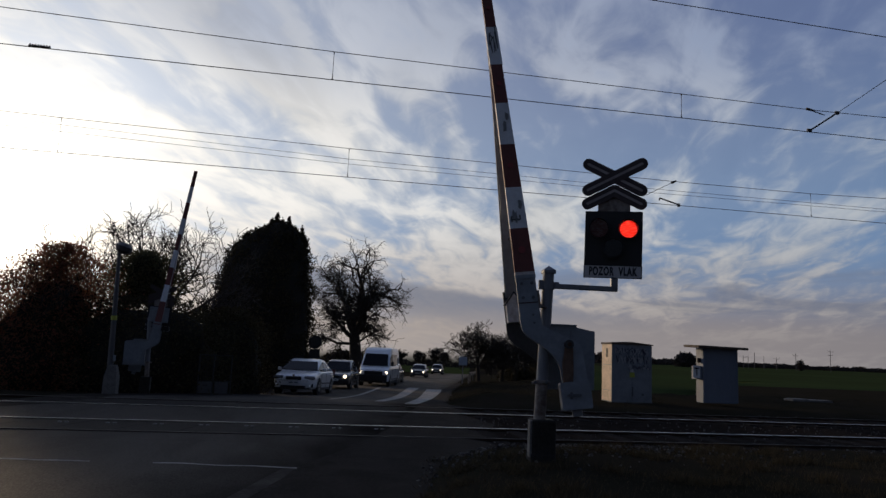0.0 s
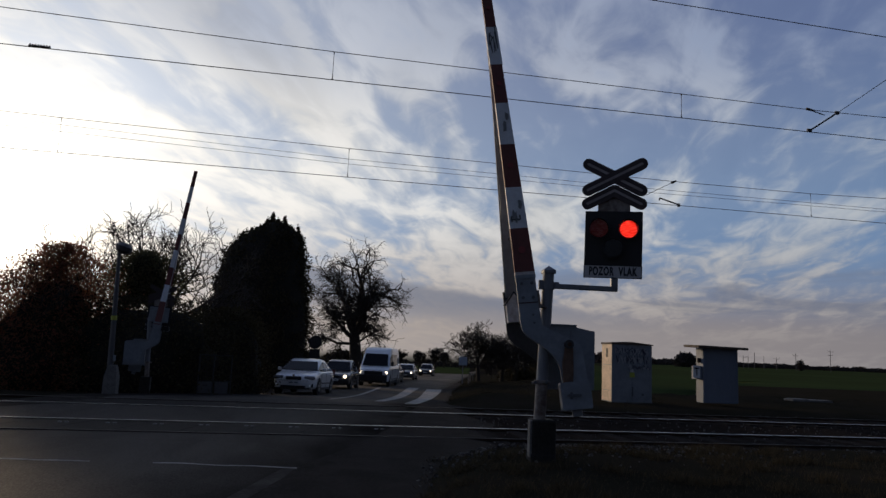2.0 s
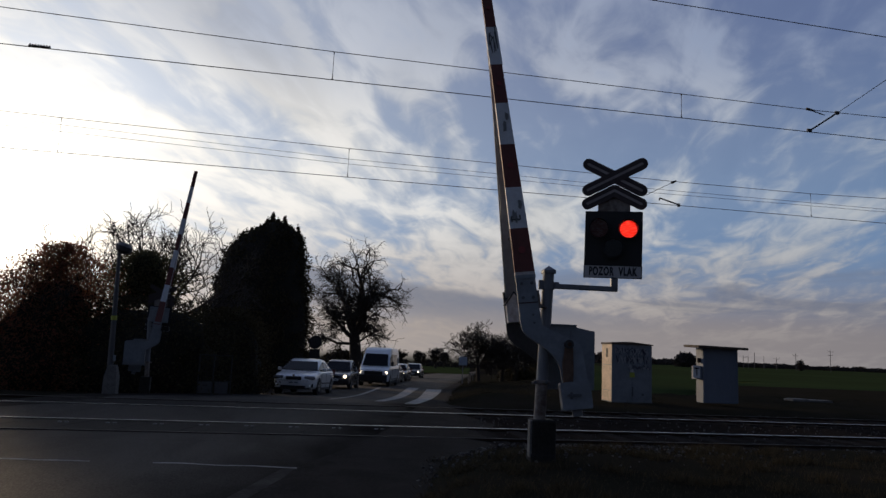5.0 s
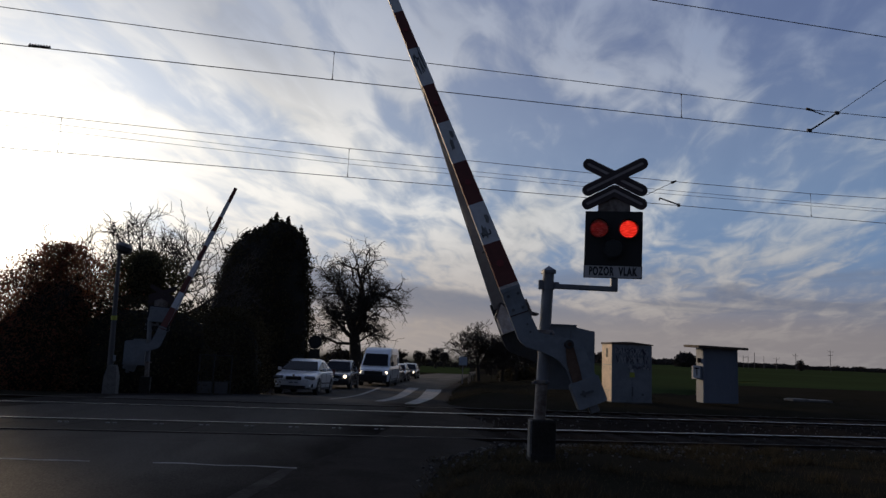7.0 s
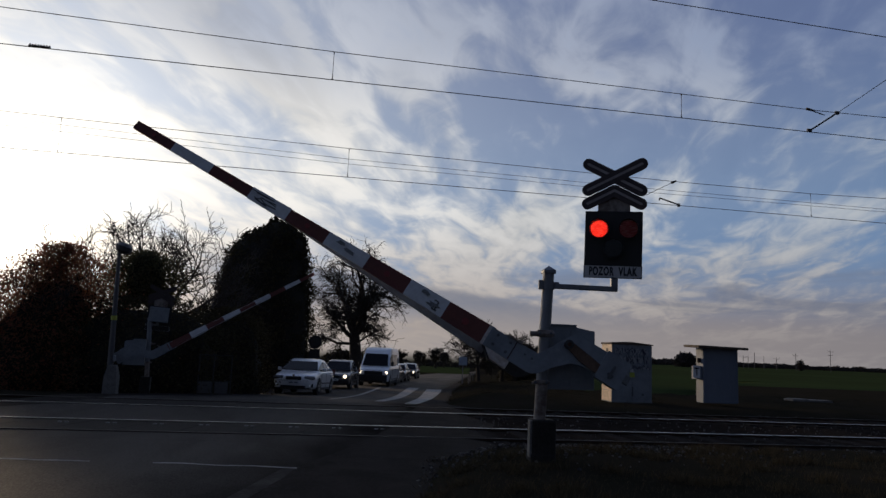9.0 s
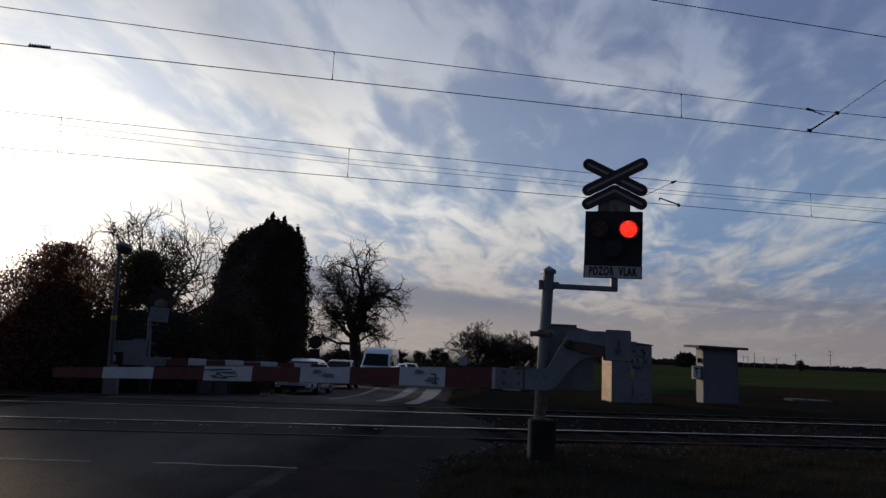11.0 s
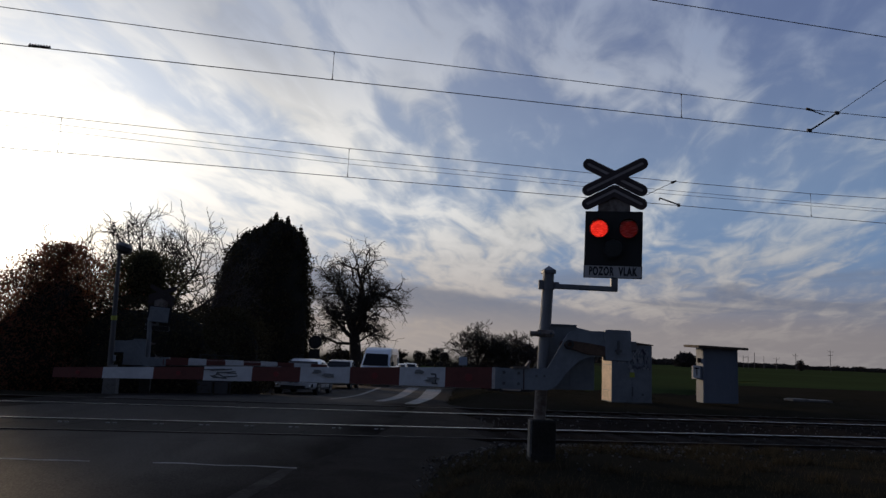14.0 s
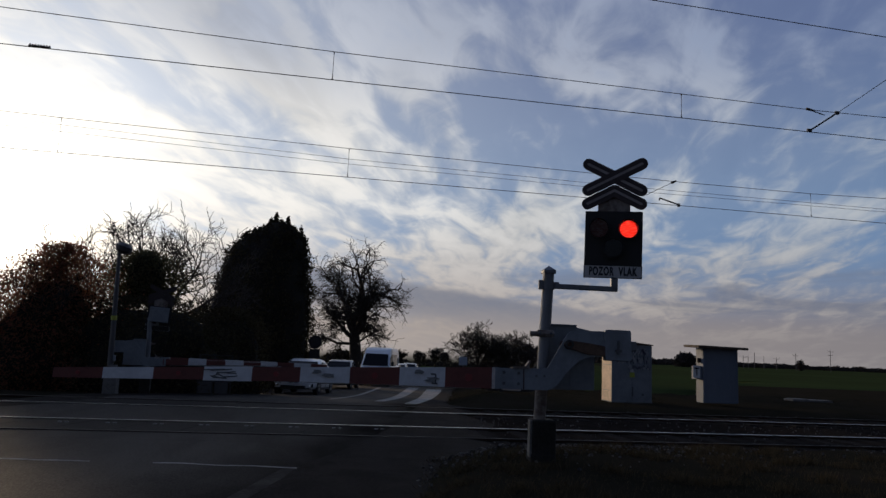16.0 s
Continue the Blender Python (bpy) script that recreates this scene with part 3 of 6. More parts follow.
def build_road():
    ys = strip([(-60, -4, 8), (-4, 60, 1.0), (60, 160, 5), (160, 400, 30)])

    def edge(y, side):
        bend = 0.0007 * max(y - 90, 0) ** 2
        return road_x(y) + bend + (right_edge(y) + 0.9 * smoothstep(18.5, 9.0, y) if side > 0 else -3.9) + 0.12 * noise.noise((y * 0.8, side * 5, 0))

    road = ribbon("road", [(y, edge(y, -1), edge(y, 1), 0.0) for y in ys if not 11.0 < y < 18.3], M["asphalt"])
    # the sheet runs on through the crossing, flush with the rails
    tagged(road, "worn grey asphalt road running over the level crossing", "road", kind="structure")

    def mark(name, y0, y1, off0, off1, width0, width1, mat, label, lift=0.006):
        n = max(2, int((y1 - y0) / 0.5))
        st = []
        for i in range(n + 1):
            y = y0 + (y1 - y0) * i / n
            c = road_x(y) + off0 + (off1 - off0) * i / n
            w = (width0 + (width1 - width0) * i / n) / 2 * (1 + 0.15 * noise.noise((y * 2, off0, 1)))
            st.append((y, c - w, c + w, lift))
        return ribbon(name, st, mat, parent=road, label=label)

    mark("edge_line", 4.0, 8.75, 3.30, 3.42, 0.16, 0.2, M["faint_line"], "faint worn white edge line")
    mark("centre_line", 22.0, 42, 0.82, -0.75, 0.13, 0.24, M["paint_line"], "worn white centre line")
    mark("wide_stripe", 21.0, 43.8, 2.50, 1.10, 0.30, 0.70, M["paint_line"], "broad worn white stripe")
    mark("edge_stripe", 18.9, 42.0, 3.68, 2.55, 0.36, 0.95, M["paint_line"], "broad worn white edge stripe")
    # dirt washed over the edge of the asphalt
    for side, name in ((1, "dirt_edge"), (-1, "dirt_edge")):
        st = []
        for y in strip([(-2, 60, 0.25)]):
            wander = 0.30 * noise.noise((y * 0.55, side * 3.0, 8)) + 0.15 * noise.noise((y * 2.3, side * 3.0, 2))
            inner = 3.55 + 0.95 * smoothstep(18.5, 9.0, y) + wander if side < 0 else right_edge(y) - 0.02 - 0.45 * smoothstep(12.5, 9.0, y) + 0.4 * max(wander, -0.1)
            inner = min(inner, 4.4)
            c = road_x(y)
            low, high = c + side * inner, c + side * ((4.6 if side < 0 else right_edge(y) + 0.35 + 0.5 * smoothstep(19.6, 18.5, y)) + 0.7 * smoothstep(18.5, 9.0, y))
            lift = 0.016 if 10.5 < y < 18.7 else 0.008
            st.append([(low, y, road_z(y) + lift), (high, y, road_z(y) + lift), (high + side * 0.9, y, road_z(y) - 0.075)])
        part(name, Shape().loft(st, close=False, caps=False), M["grit"], road, "dark soil and grit spread over the road edge")
    # a darker resurfaced strip, and joints with a wet glint painted pale, just in front of the tracks
    for x0, x1, y0, y1, amp in ((-3.6, -2.45, 9.0, 8.88, 0.05), (-1.75, -0.10, 8.86, 8.62, 0.05)):
        n = 14
        vs, fs = [], []
        for i in range(n + 1):
            x = x0 + (x1 - x0) * i / n
            y = y0 + (y1 - y0) * i / n + amp * noise.noise((x * 2.5, 3.1, 0))
            w = 0.011 + 0.010 * noise.noise((x * 6, 1, 0))
            vs += [(x, y - w, road_z(y) + 0.012), (x, y + w, road_z(y) + 0.02)]
        for i in range(n):
            fs.append((2 * i, 2 * i + 1, 2 * i + 3, 2 * i + 2))
        part("joint", raw_mesh("joint", vs, fs, M["seam"]), None, road, "asphalt joint with its wet glint painted pale")
    return road


def build_track(road):
    # ballast bed on both sides of the crossing
    for x0, x1, name in ((0.4, 160.4, "right"), (-160, -6.6, "left")):
        s = Shape()
        xs = strip([(x0, x1, 4)])
        for y0, y1 in ((10.7, 18.65),):
            prof = [(y0 - 0.6, -0.32), (y0, -0.085), (y0 + 0.9, -0.048), (13.4, -0.048), (14.3, -0.085), (14.68, -0.105), (15.05, -0.085), (15.9, -0.048), (y1 - 0.9, -0.048), (y1, -0.085), (y1 + 0.6, -0.32)]
            s.loft([[(x, y, z + 0.015 * noise.noise((x, y * 3, 2))) for y, z in prof] for x in xs], close=False, caps=False)
        tagged(part("ballast_bed", s, M["ballast"], None, smooth=True), "dark crushed-stone ballast bed under the tracks", "ballast", kind="structure")
    prof = [(-0.035, 0.0), (0.035, 0.0), (0.036, -0.035), (0.010, -0.05), (0.010, -0.13), (0.07, -0.15), (0.07, -0.165), (-0.07, -0.165), (-0.07, -0.15), (-0.010, -0.13), (-0.010, -0.05), (-0.036, -0.035)]
    for y in RAILS:
        rail = thing("rail", pose(0, y, 0), "long steel rail with a worn head", "rail", "rails of the two tracks", "structure")
        part("web", Shape().loft([[(x, a, b - 0.004) for a, b in prof] for x in (-300, 300)]), M["rail_web"], rail, "rusty brown rail side")
        bright = y in RAILS[1:3]
        part("head", Shape().box((0, 0, 0.0), (600, 0.046 if bright else 0.028, 0.010), 0), M["rail_top"] if bright else M["rail_dull"], rail, "polished steel rail head" if bright else "dull worn rail head")
    # sleepers
    sl = Shape().box((0, 0, -0.09), (0.26, 2.5, 0.18), 0.02).mesh("sleeper", M["sleeper"])
    for yc in (sum(RAILS[:2]) / 2, sum(RAILS[2:]) / 2):
        for i in range(56):
            x = 2.6 + 0.62 * i
            ob = new("sleeper", sl)
            ob.matrix_basis = pose(x, yc, -0.034)
            tagged(ob, "grey concrete sleeper set in the ballast", "sleeper", "sleepers of the tracks")
    # crossing deck between and beside the rails
    deck = thing("crossing_deck", pose(0, 0, 0), "dark rubber and asphalt crossing deck between the rails", "crossing deck", kind="structure")
    bays = [(10.9, RAILS[0] - 0.037), (RAILS[0] + 0.040, RAILS[1] - 0.06), (RAILS[1] + 0.05, RAILS[2] - 0.05), (RAILS[2] + 0.07, RAILS[3] - 0.07), (RAILS[3] + 0.05, 18.45)]
    for b, (y0, y1) in enumerate(bays):
        pieces = 9 if b in (1, 3) else 1
        for i in range(pieces):
            def lim(y, f):
                a, c = road_x(y) - 4.0, road_x(y) + 4.5
                return a + (c - a) * f
            g = 0.006 if pieces > 1 else 0.0
            f0, f1 = i / pieces, (i + 1) / pieces
            vs = [(lim(y0, f0) + g, y0, -0.012), (lim(y0, f1) - g, y0, -0.012), (lim(y1, f1) - g, y1, -0.012), (lim(y1, f0) + g, y1, -0.012)]
            if b == 0:
                vs[:2] = [(x, y, -0.0195) for x, y, z in vs[:2]]
            vs += [(x, y, -0.2) for x, y, z in vs]
            s = Shape().add(vs, [(0, 1, 2, 3), (0, 4, 5, 1), (1, 5, 6, 2), (2, 6, 7, 3), (3, 7, 4, 0)])
            part("panel", s, M["panel"] if pieces > 1 else M["asphalt"], deck)
    clip = Shape()
    for dx in (-0.055, 0.055):
        clip.box((dx, 0, 0.006), (0.06, 0.035, 0.012), 0.004)
    cm = clip.mesh("lifting_eye", M["post_paint"])
    for x, in zip((-4.0, -3.25, -2.5, -1.75, -1.0, -0.25, 0.5, 1.25)):
        part("lifting_eye", cm, None, deck, "pale worn metal lifting eye", pose(x, 12.75, -0.012))
    return deck


def scatter_stones():
    rnd = random.Random(5)
    s = Shape()
    for i in range(3600):
        x = rnd.uniform(1.2, 16) if rnd.random() < 0.8 else rnd.uniform(16, 34)
        y = rnd.choice((rnd.gauss(10.2, 0.45), rnd.gauss(10.0, 0.8), rnd.uniform(10.4, 18.8)))
        if x < road_x(y) + 4.4:
            continue
        if i % 6 == 0:
            x, y = rnd.uniform(1.2, 5.5), rnd.gauss(9.3, 0.75)
        r = rnd.uniform(0.010, 0.034)
        z = land_z(x, y) + 0.02 if y < 10.4 or y > 18.6 else -0.05
        vs = [Vector((rnd.uniform(0.6, 1) * math.cos(a), rnd.uniform(0.6, 1) * math.sin(a), h)) * r for h, a in
              [(-0.5, 0.3), (-0.5, 2.4), (-0.5, 4.4), (0.55, 0.9), (0.45, 3.0), (0.6, 5.1)]]
        s.add(vs, [(0, 2, 1), (3, 4, 5), (0, 1, 4, 3), (1, 2, 5, 4), (2, 0, 3, 5)], pose(x, y, z, rnd.uniform(-30, 30), rnd.uniform(-30, 30), rnd.uniform(0, 360)))
    me = raw_mesh("ballast_stones", s.v, s.f, M["stone"])
    tagged(part("ballast_stones", me, None, None), "loose grey ballast stones along the track edge", "stones", kind="stuff")


build_ground()
road = build_road()
deck = build_track(road)
scatter_stones()


# ---- level crossing barriers with their warning signals ----
def capsule(a, b, w, n=7):
    a, b = Vector(a), Vector(b)
    d = (b - a).normalized()
    e = Vector((-d.y, d.x))
    pts = []
    for i in range(n + 1):
        t = math.pi * i / n
        pts.append(b + (e * math.cos(t) + d * math.sin(t)) * w / 2)
    for i in range(n + 1):
        t = math.pi * i / n
        pts.append(a + (-e * math.cos(t) - d * math.sin(t)) * w / 2)
    return [(p.x, p.y) for p in pts]


def rounded(x0, z0, x1, z1, r, n=4):
    pts = []
    for cx, cz, a0 in ((x1 - r, z1 - r, 0), (x0 + r, z1 - r, 90), (x0 + r, z0 + r, 180), (x1 - r, z0 + r, 270)):
        for i in range(n + 1):
            a = radians(a0 + 90 * i / n)
            pts.append((cx + r * math.cos(a), cz + r * math.sin(a)))
    return pts


def lettering(text, size, mat, name="lettering", squeeze=1.0, spread=1.0):
    cu = bpy.data.curves.new(name, "FONT")
    cu.body, cu.size, cu.align_x, cu.align_y, cu.extrude, cu.offset = text, size, "CENTER", "CENTER", 0.001, 0.006
    cu.space_character = spread
    tmp = bpy.data.objects.new(name, cu)
    me = bpy.data.meshes.new_from_object(tmp)
    me.transform(pose(0, 0, 0, 90, 0, 0) @ Matrix.Diagonal((squeeze, 1, 1, 1)))
    bpy.data.objects.remove(tmp)
    me.materials.clear()
    me.materials.append(mat)
    return me


STRIPES = [-0.947, -1.515, -2.065, -2.655, -3.24, -3.80, -4.357, -4.93, -5.5, -6.055]
PIVOT_Z = 1.571


def beam_z(x):
    t = (-x - 0.947) / 5.123
    return -0.320 - 0.226 * t, -0.575 - 0.087 * t + 0.02 * math.sin(t * math.pi)


def disc(s, c, r, y0, y1, n=24):
    return s.tube((c[0], y0, c[1]), (c[0], y1, c[1]), r, n=n)


def signal_head(parent, m, lit):
    board = part("signal_board", Shape().prism(rounded(-0.382, 0.172, 0.382, 0.885, 0.012), -0.012, 0.012), M["black"], parent, "black signal backboard with two red lamps over one white", m)
    part("sign_plate", Shape().prism(rounded(-0.384, 0.0, 0.384, 0.170, 0.008), -0.016, 0.004), M["plate"], board, "white warning plate with black capitals")
    part("plate_back", Shape().prism(rounded(-0.380, 0.004, 0.380, 0.166, 0.008), 0.0045, 0.012), M["black"], board, "dark back of the warning plate")
    rimz = Shape()
    for a, b in (((-0.384, -0.017), (0.384, -0.017)),):
        for z in (0.004, 0.166):
            rimz.box((0, -0.018, z), (0.768, 0.006, 0.010))
        for x in (-0.38, 0.38):
            rimz.box((x, -0.018, 0.085), (0.010, 0.006, 0.17))
    part("plate_border", rimz, M["letter"], board)
    part("lettering", lettering("POZOR  VLAK", 0.150, M["letter"], squeeze=0.585, spread=1.16), None, board, "black capital letters", pose(0, -0.020, 0.085))
    part("neck", Shape().prism([(-0.215, 0.84), (0.215, 0.84), (0.215, 1.03), (0.0, 1.14), (-0.215, 1.03)], 0.005, 0.035), M["stained"], board, "brown-stained grey neck plate")
    part("rear_housing", Shape().box((0, 0.09, 0.55), (0.62, 0.15, 0.52), 0.02), M["grey_paint"], board, "grey lamp housing")
    arms = [((-0.358, 1.522), (0.358, 1.165)), ((-0.358, 1.165), (0.358, 1.522))]
    for i, (a, b) in enumerate(arms):
        cr = part("cross_arm", Shape().prism(capsule(a, b, 0.158), -0.030 - 0.012 * i, -0.020 - 0.012 * i), M["cross"], board, "warning cross arm, back-lit shade painted dark")
        ed = Shape().prism(capsule(a, b, 0.034), -0.034 - 0.012 * i, -0.031 - 0.012 * i)
        part("cross_line", ed, M["cross_line"], board, "pale reflective line")
    chev = Shape().prism(capsule((-0.358, 0.985), (0, 1.165), 0.155), -0.020, -0.008)
    chev.prism(capsule((0.358, 0.985), (0, 1.165), 0.155), -0.0215, -0.0095)
    part("chevron", chev, M["cross"], board, "second warning cross, upper half, back-lit shade painted dark")
    ln = Shape().prism(capsule((-0.358, 0.985), (0, 1.165), 0.034), -0.0265, -0.0225)
    ln.prism(capsule((0.358, 0.985), (0, 1.165), 0.034), -0.0275, -0.0235)
    part("chevron_line", ln, M["cross_line"], board, "pale reflective line")
    bars = []
    for side, c in ((0, (-0.194, 0.650)), (1, (0.198, 0.650)), (2, (0.0, 0.39))):
        ring = Shape()
        n = 28
        vs = [(c[0] + r * math.cos(2 * math.pi * i / n), y, c[1] + r * math.sin(2 * math.pi * i / n)) for r, y in ((0.128, -0.012), (0.138, -0.085), (0.130, -0.085), (0.120, -0.014)) for i in range(n)]
        fs = [(j * n + i, j * n + (i + 1) % n, (j + 1) * n + (i + 1) % n, (j + 1) * n + i) for j in range(3) for i in range(n)]
        part("lamp_rim", ring.add(vs, fs), M["black"], board)
        part("lamp_glow" if side < 2 else "reflector", disc(Shape(), c, 0.112, -0.015, -0.013), M["red_glow"] if side < 2 and lit else M["black"], board, "red lamp glowing behind its added dimming blades" if side < 2 and lit else "")
        part("lens", disc(Shape(), c, 0.121, -0.066, -0.062), M["lens"] if side < 2 else M["lens_clear"], board, "red glass lens" if side < 2 else "unlit clear lens")
        # added blades turn shut in front of the glow to imitate its fading
        if side < 2 and lit:
            row = []
            for i in range(12):
                z = -0.11 + 0.02 * i
                zs = [z - 0.0104 + 0.0208 * q / 4 for q in range(5)]
                half = [math.sqrt(max(0.123 ** 2 - a * a, 0.00001)) for a in zs]
                slice_ = [(h, a - z) for h, a in zip(half, zs)] + [(-h, a - z) for h, a in zip(half[::-1], zs[::-1])]
                b = part("shutter_blade", Shape().prism(slice_, -0.0003, 0.0003), M["lens_back"], board, "added blade that imitates the lamp going dark")
                b.matrix_basis = pose(c[0], -0.038, c[1] + z)
                row.append((b, Vector((c[0], -0.038, c[1] + z))))
            bars.append(row)
    return bars


def barrier(m, lit, sign_x, label, rear="shaded_oily"):
    b = thing("level_crossing_barrier", m, label, "barrier", "barriers of the level crossing")
    block = Shape().box((-0.275, 0.12, 0.38), (0.30, 0.30, 0.54), 0.03)
    block.box((-0.28, 0.12, 0.0), (0.31, 0.31, 0.5), 0.02)
    part("foundation", block, M["dark_concrete"], b, "dark concrete foundation block")
    part("foundation_edge", Shape().box((-0.436, 0.05, 0.42), (0.03, 0.14, 0.44), 0.006), M["concrete"], b, "paler concrete edge strip")
    post = Shape().tube((-0.312, 0.1, 0.60), (-0.236, 0.1, 2.47), 0.072, n=20)
    post.box((-0.235, 0.1, 2.48), (0.16, 0.16, 0.05), 0.01)
    post.add([(-0.315, 0.02, 2.50), (-0.155, 0.02, 2.50), (-0.155, 0.18, 2.50), (-0.315, 0.18, 2.50), (-0.235, 0.1, 2.56)], [(0, 1, 4), (1, 2, 4), (2, 3, 4), (3, 0, 4)])
    part("post", post, M["post_paint"], b, "grey painted steel post leaning slightly", smooth=False)
    part("post_foot", Shape().tube((-0.312, 0.1, 0.60), (-0.291, 0.1, 1.12), 0.0745, n=20), M["stained"], b, "rust-stained lower end of the post")
    for x, z in ((-0.31, 1.10), (-0.268, 1.70)):
        low = z < 1.4
        cl = Shape().box((x - 0.01, 0.03, z), (0.17 if low else 0.20, 0.04, 0.05 if low else 0.09), 0.012)
        cl.tube((x - (0.12 if low else 0.20), 0.03, z - 0.01), (x + 0.10, 0.03, z), 0.016 if low else 0.033, n=10)
        part("clamp", cl, M["stained"], b, "rust-stained steel post clamp")
        for dx in (-0.085, 0.055):
            part("bolt", disc(Shape(), (x + dx, z), 0.018, -0.015, 0.012, 8), M["scuff"], b, "dark bolt head")
    hook = Shape().tube((-0.31, 0.03, 2.34), (-0.30, 0.03, 2.46), 0.008, n=6).tube((-0.30, 0.03, 2.46), (-0.25, 0.03, 2.46), 0.008, n=6)
    part("hook", hook, M["post_paint"], b)
    # arm that carries the signal
    sgn = 1 if sign_x > -0.235 else -1
    arm = Shape().box((( -0.2 + sign_x + sgn * 0.04) / 2, 0.1, 2.303), (abs(sign_x + sgn * 0.04 + 0.2), 0.06, 0.065), 0.01)
    arm.box((sign_x, 0.1, 2.37), (0.085, 0.06, 0.19), 0.008)
    part("signal_arm", arm, M["post_paint"], b, "grey square steel arm")
    col = Shape().tube((-0.245, 0.1, 2.26), (-0.243, 0.1, 2.35), 0.088, n=20)
    col.box((-0.34, 0.06, 2.31), (0.06, 0.05, 0.12), 0.01).box((-0.14, 0.06, 2.31), (0.06, 0.05, 0.09), 0.01)
    part("collar", col, M["post_paint"], b, "bolted collar")
    # the lit head is turned a little towards the road
    head = pose(0.591, 0.09, 2.4405, 0, 0.91, -18.5) @ Matrix.Diagonal((0.946, 1, 0.984, 1)) if lit else pose(sign_x, 0.09, 2.12, 0, -3.0, 0) @ Matrix.Diagonal((0.95, 1, 0.92, 1))
    bars = signal_head(b, head, lit)
    # drive housing between the two bracket plates
    box = Shape().prism([(-0.215, -0.56), (0.40, -0.55), (0.40, 0.185), (0.17, 0.225), (0.15, 0.245), (-0.19, 0.235), (-0.215, 0.20)], 0.19, 0.50)
    drive = part("drive_housing", box, M["grey_paint"], b, "grey steel drive housing", pose(0, 0, PIVOT_Z))
    part("housing_lid", Shape().box((-0.02, 0.34, 0.25), (0.36, 0.36, 0.02), 0.006), M["grey_paint"], drive)
    part("seam", Shape().box((0.09, 0.186, -0.18), (0.012, 0.006, 0.72)), M["post_paint"], drive)
    part("bearing", disc(Shape(), (0.0, 0.0), 0.055, -0.06, 0.2), M["rust"], drive, "rusty pivot bearing")
    # boom, drawn in its lowered pose, turning about its local y
    plate = [(-0.86, -0.322), (-0.555, -0.317), (-0.259, -0.298), (-0.01, 0.13), (0.04, 0.167), (0.371, 0.183), (0.47, 0.183), (0.47, -0.13), (0.288, -0.137),
             (0.20, -0.16), (0.124, -0.199), (0.04, -0.28), (-0.033, -0.358), (-0.10, -0.45), (-0.15, -0.51), (-0.21, -0.55), (-0.27, -0.567), (-0.86, -0.570)]
    boom = part("boom", Shape().prism(plate, -0.045, -0.005), M["grey_paint"], b, "red and white striped boom on a cranked grey bracket")
    # near barrier: the bracket's shadow side is painted in by darker steel
    part("rear_bracket", Shape().prism(plate, 0.95, 0.98), M[rear], boom, "second cranked bracket plate")
    seam = Shape().box((-0.555, -0.049, -0.445), (0.012, 0.006, 0.24))
    part("bracket_joint", seam, M["rust"], boom)
    for x, z in ((-0.80, -0.375), (-0.80, -0.505), (-0.62, -0.375), (-0.62, -0.505)):
        part("bolt", disc(Shape(), (x, z), 0.019, -0.062, -0.045, 8), M["scuff"], boom, "dark bolt head")
    cover = [(-0.815, -0.44), (-0.66, -0.315), (-0.42, -0.315), (-0.42, -0.558), (-0.66, -0.558)]
    part("gusset_box", Shape().prism(cover, 0.83, 0.947), M["pale_stained"], boom, "pale rust-stained gabled cover on the rear bracket")
    roof = Shape().prism([(-0.842, -0.441), (-0.817, -0.441), (-0.665, -0.563), (-0.675, -0.585)], 0.815, 0.947)
    roof.prism([(-0.842, -0.439), (-0.817, -0.439), (-0.665, -0.31), (-0.675, -0.29)], 0.815, 0.947)
    part("gusset_roof", roof, M["shaded_oily"], boom, "dark edge of the gabled cover")
    part("stop_plate", Shape().prism([(-0.55, -0.315), (-0.51, -0.315), (-0.465, -0.225), (-0.48, -0.215)], -0.06, 0.08), M["stained"], boom, "thin upright stop plate")
    part("flange", Shape().prism([(-0.70, -0.321), (-0.49, -0.316), (-0.49, -0.292), (-0.70, -0.300)], -0.075, 0.06), M["stained"], boom, "rusty bent flange")
    for x in (-0.40, -0.30):
        part("bolt", disc(Shape(), (x, -0.40 + 0.02 * (x + 0.4)), 0.014, -0.058, -0.045, 8), M["scuff"], boom, "dark bolt head")
    part("counterweight", Shape().prism(rounded(0.455, -0.17, 0.785, 0.205, 0.03), -0.08, 0.03), M["grey_paint"], boom, "grey painted counterweight slab")
    part("fitting", Shape().prism(capsule((0.612, -0.085), (0.622, 0.06), 0.03), -0.095, -0.082).prism(capsule((0.59, -0.05), (0.645, -0.055), 0.03), -0.10, -0.084), M["scuff"], boom, "dark slotted fitting")
    foot = Shape().box((0.83, 0.0, 0.02), (0.09, 0.05, 0.12), 0.01)
    part("weight_stud", foot, M["post_paint"], boom)
    rod = Shape().prism([(-0.03, -0.035), (0.05, 0.045), (0.30, 0.02), (0.46, -0.005), (0.46, -0.125), (0.22, -0.11)], -0.075, -0.052)
    part("tie_rod", rod, M["link_rust"], boom, "broad rusty tie link")
    hub = disc(Shape(), (0.0, 0.0), 0.055, -0.10, -0.045, 14)
    part("hub", hub, M["shaded_oily"], boom, "greasy dark hub")
    part("pin", disc(Shape(), (0.0, 0.0), 0.026, -0.115, -0.10, 10), M["rust"], boom)

    def bar(x0, x1, y0, y1, grow=0.0, thick=0.05):
        rings = []
        for x, y in ((x0, y0), (x1, y1)):
            t, l = beam_z(x)
            t, l = t + grow, l - grow
            rings.append([(x, y - thick / 2, l), (x, y + thick / 2, l), (x, y + thick / 2, t), (x, y - thick / 2, t)])
        return Shape().loft(rings)

    part("sleeve", bar(-0.86, -0.908, -0.03, -0.03), M["grey_paint"], boom, "grey sleeve of the boom")
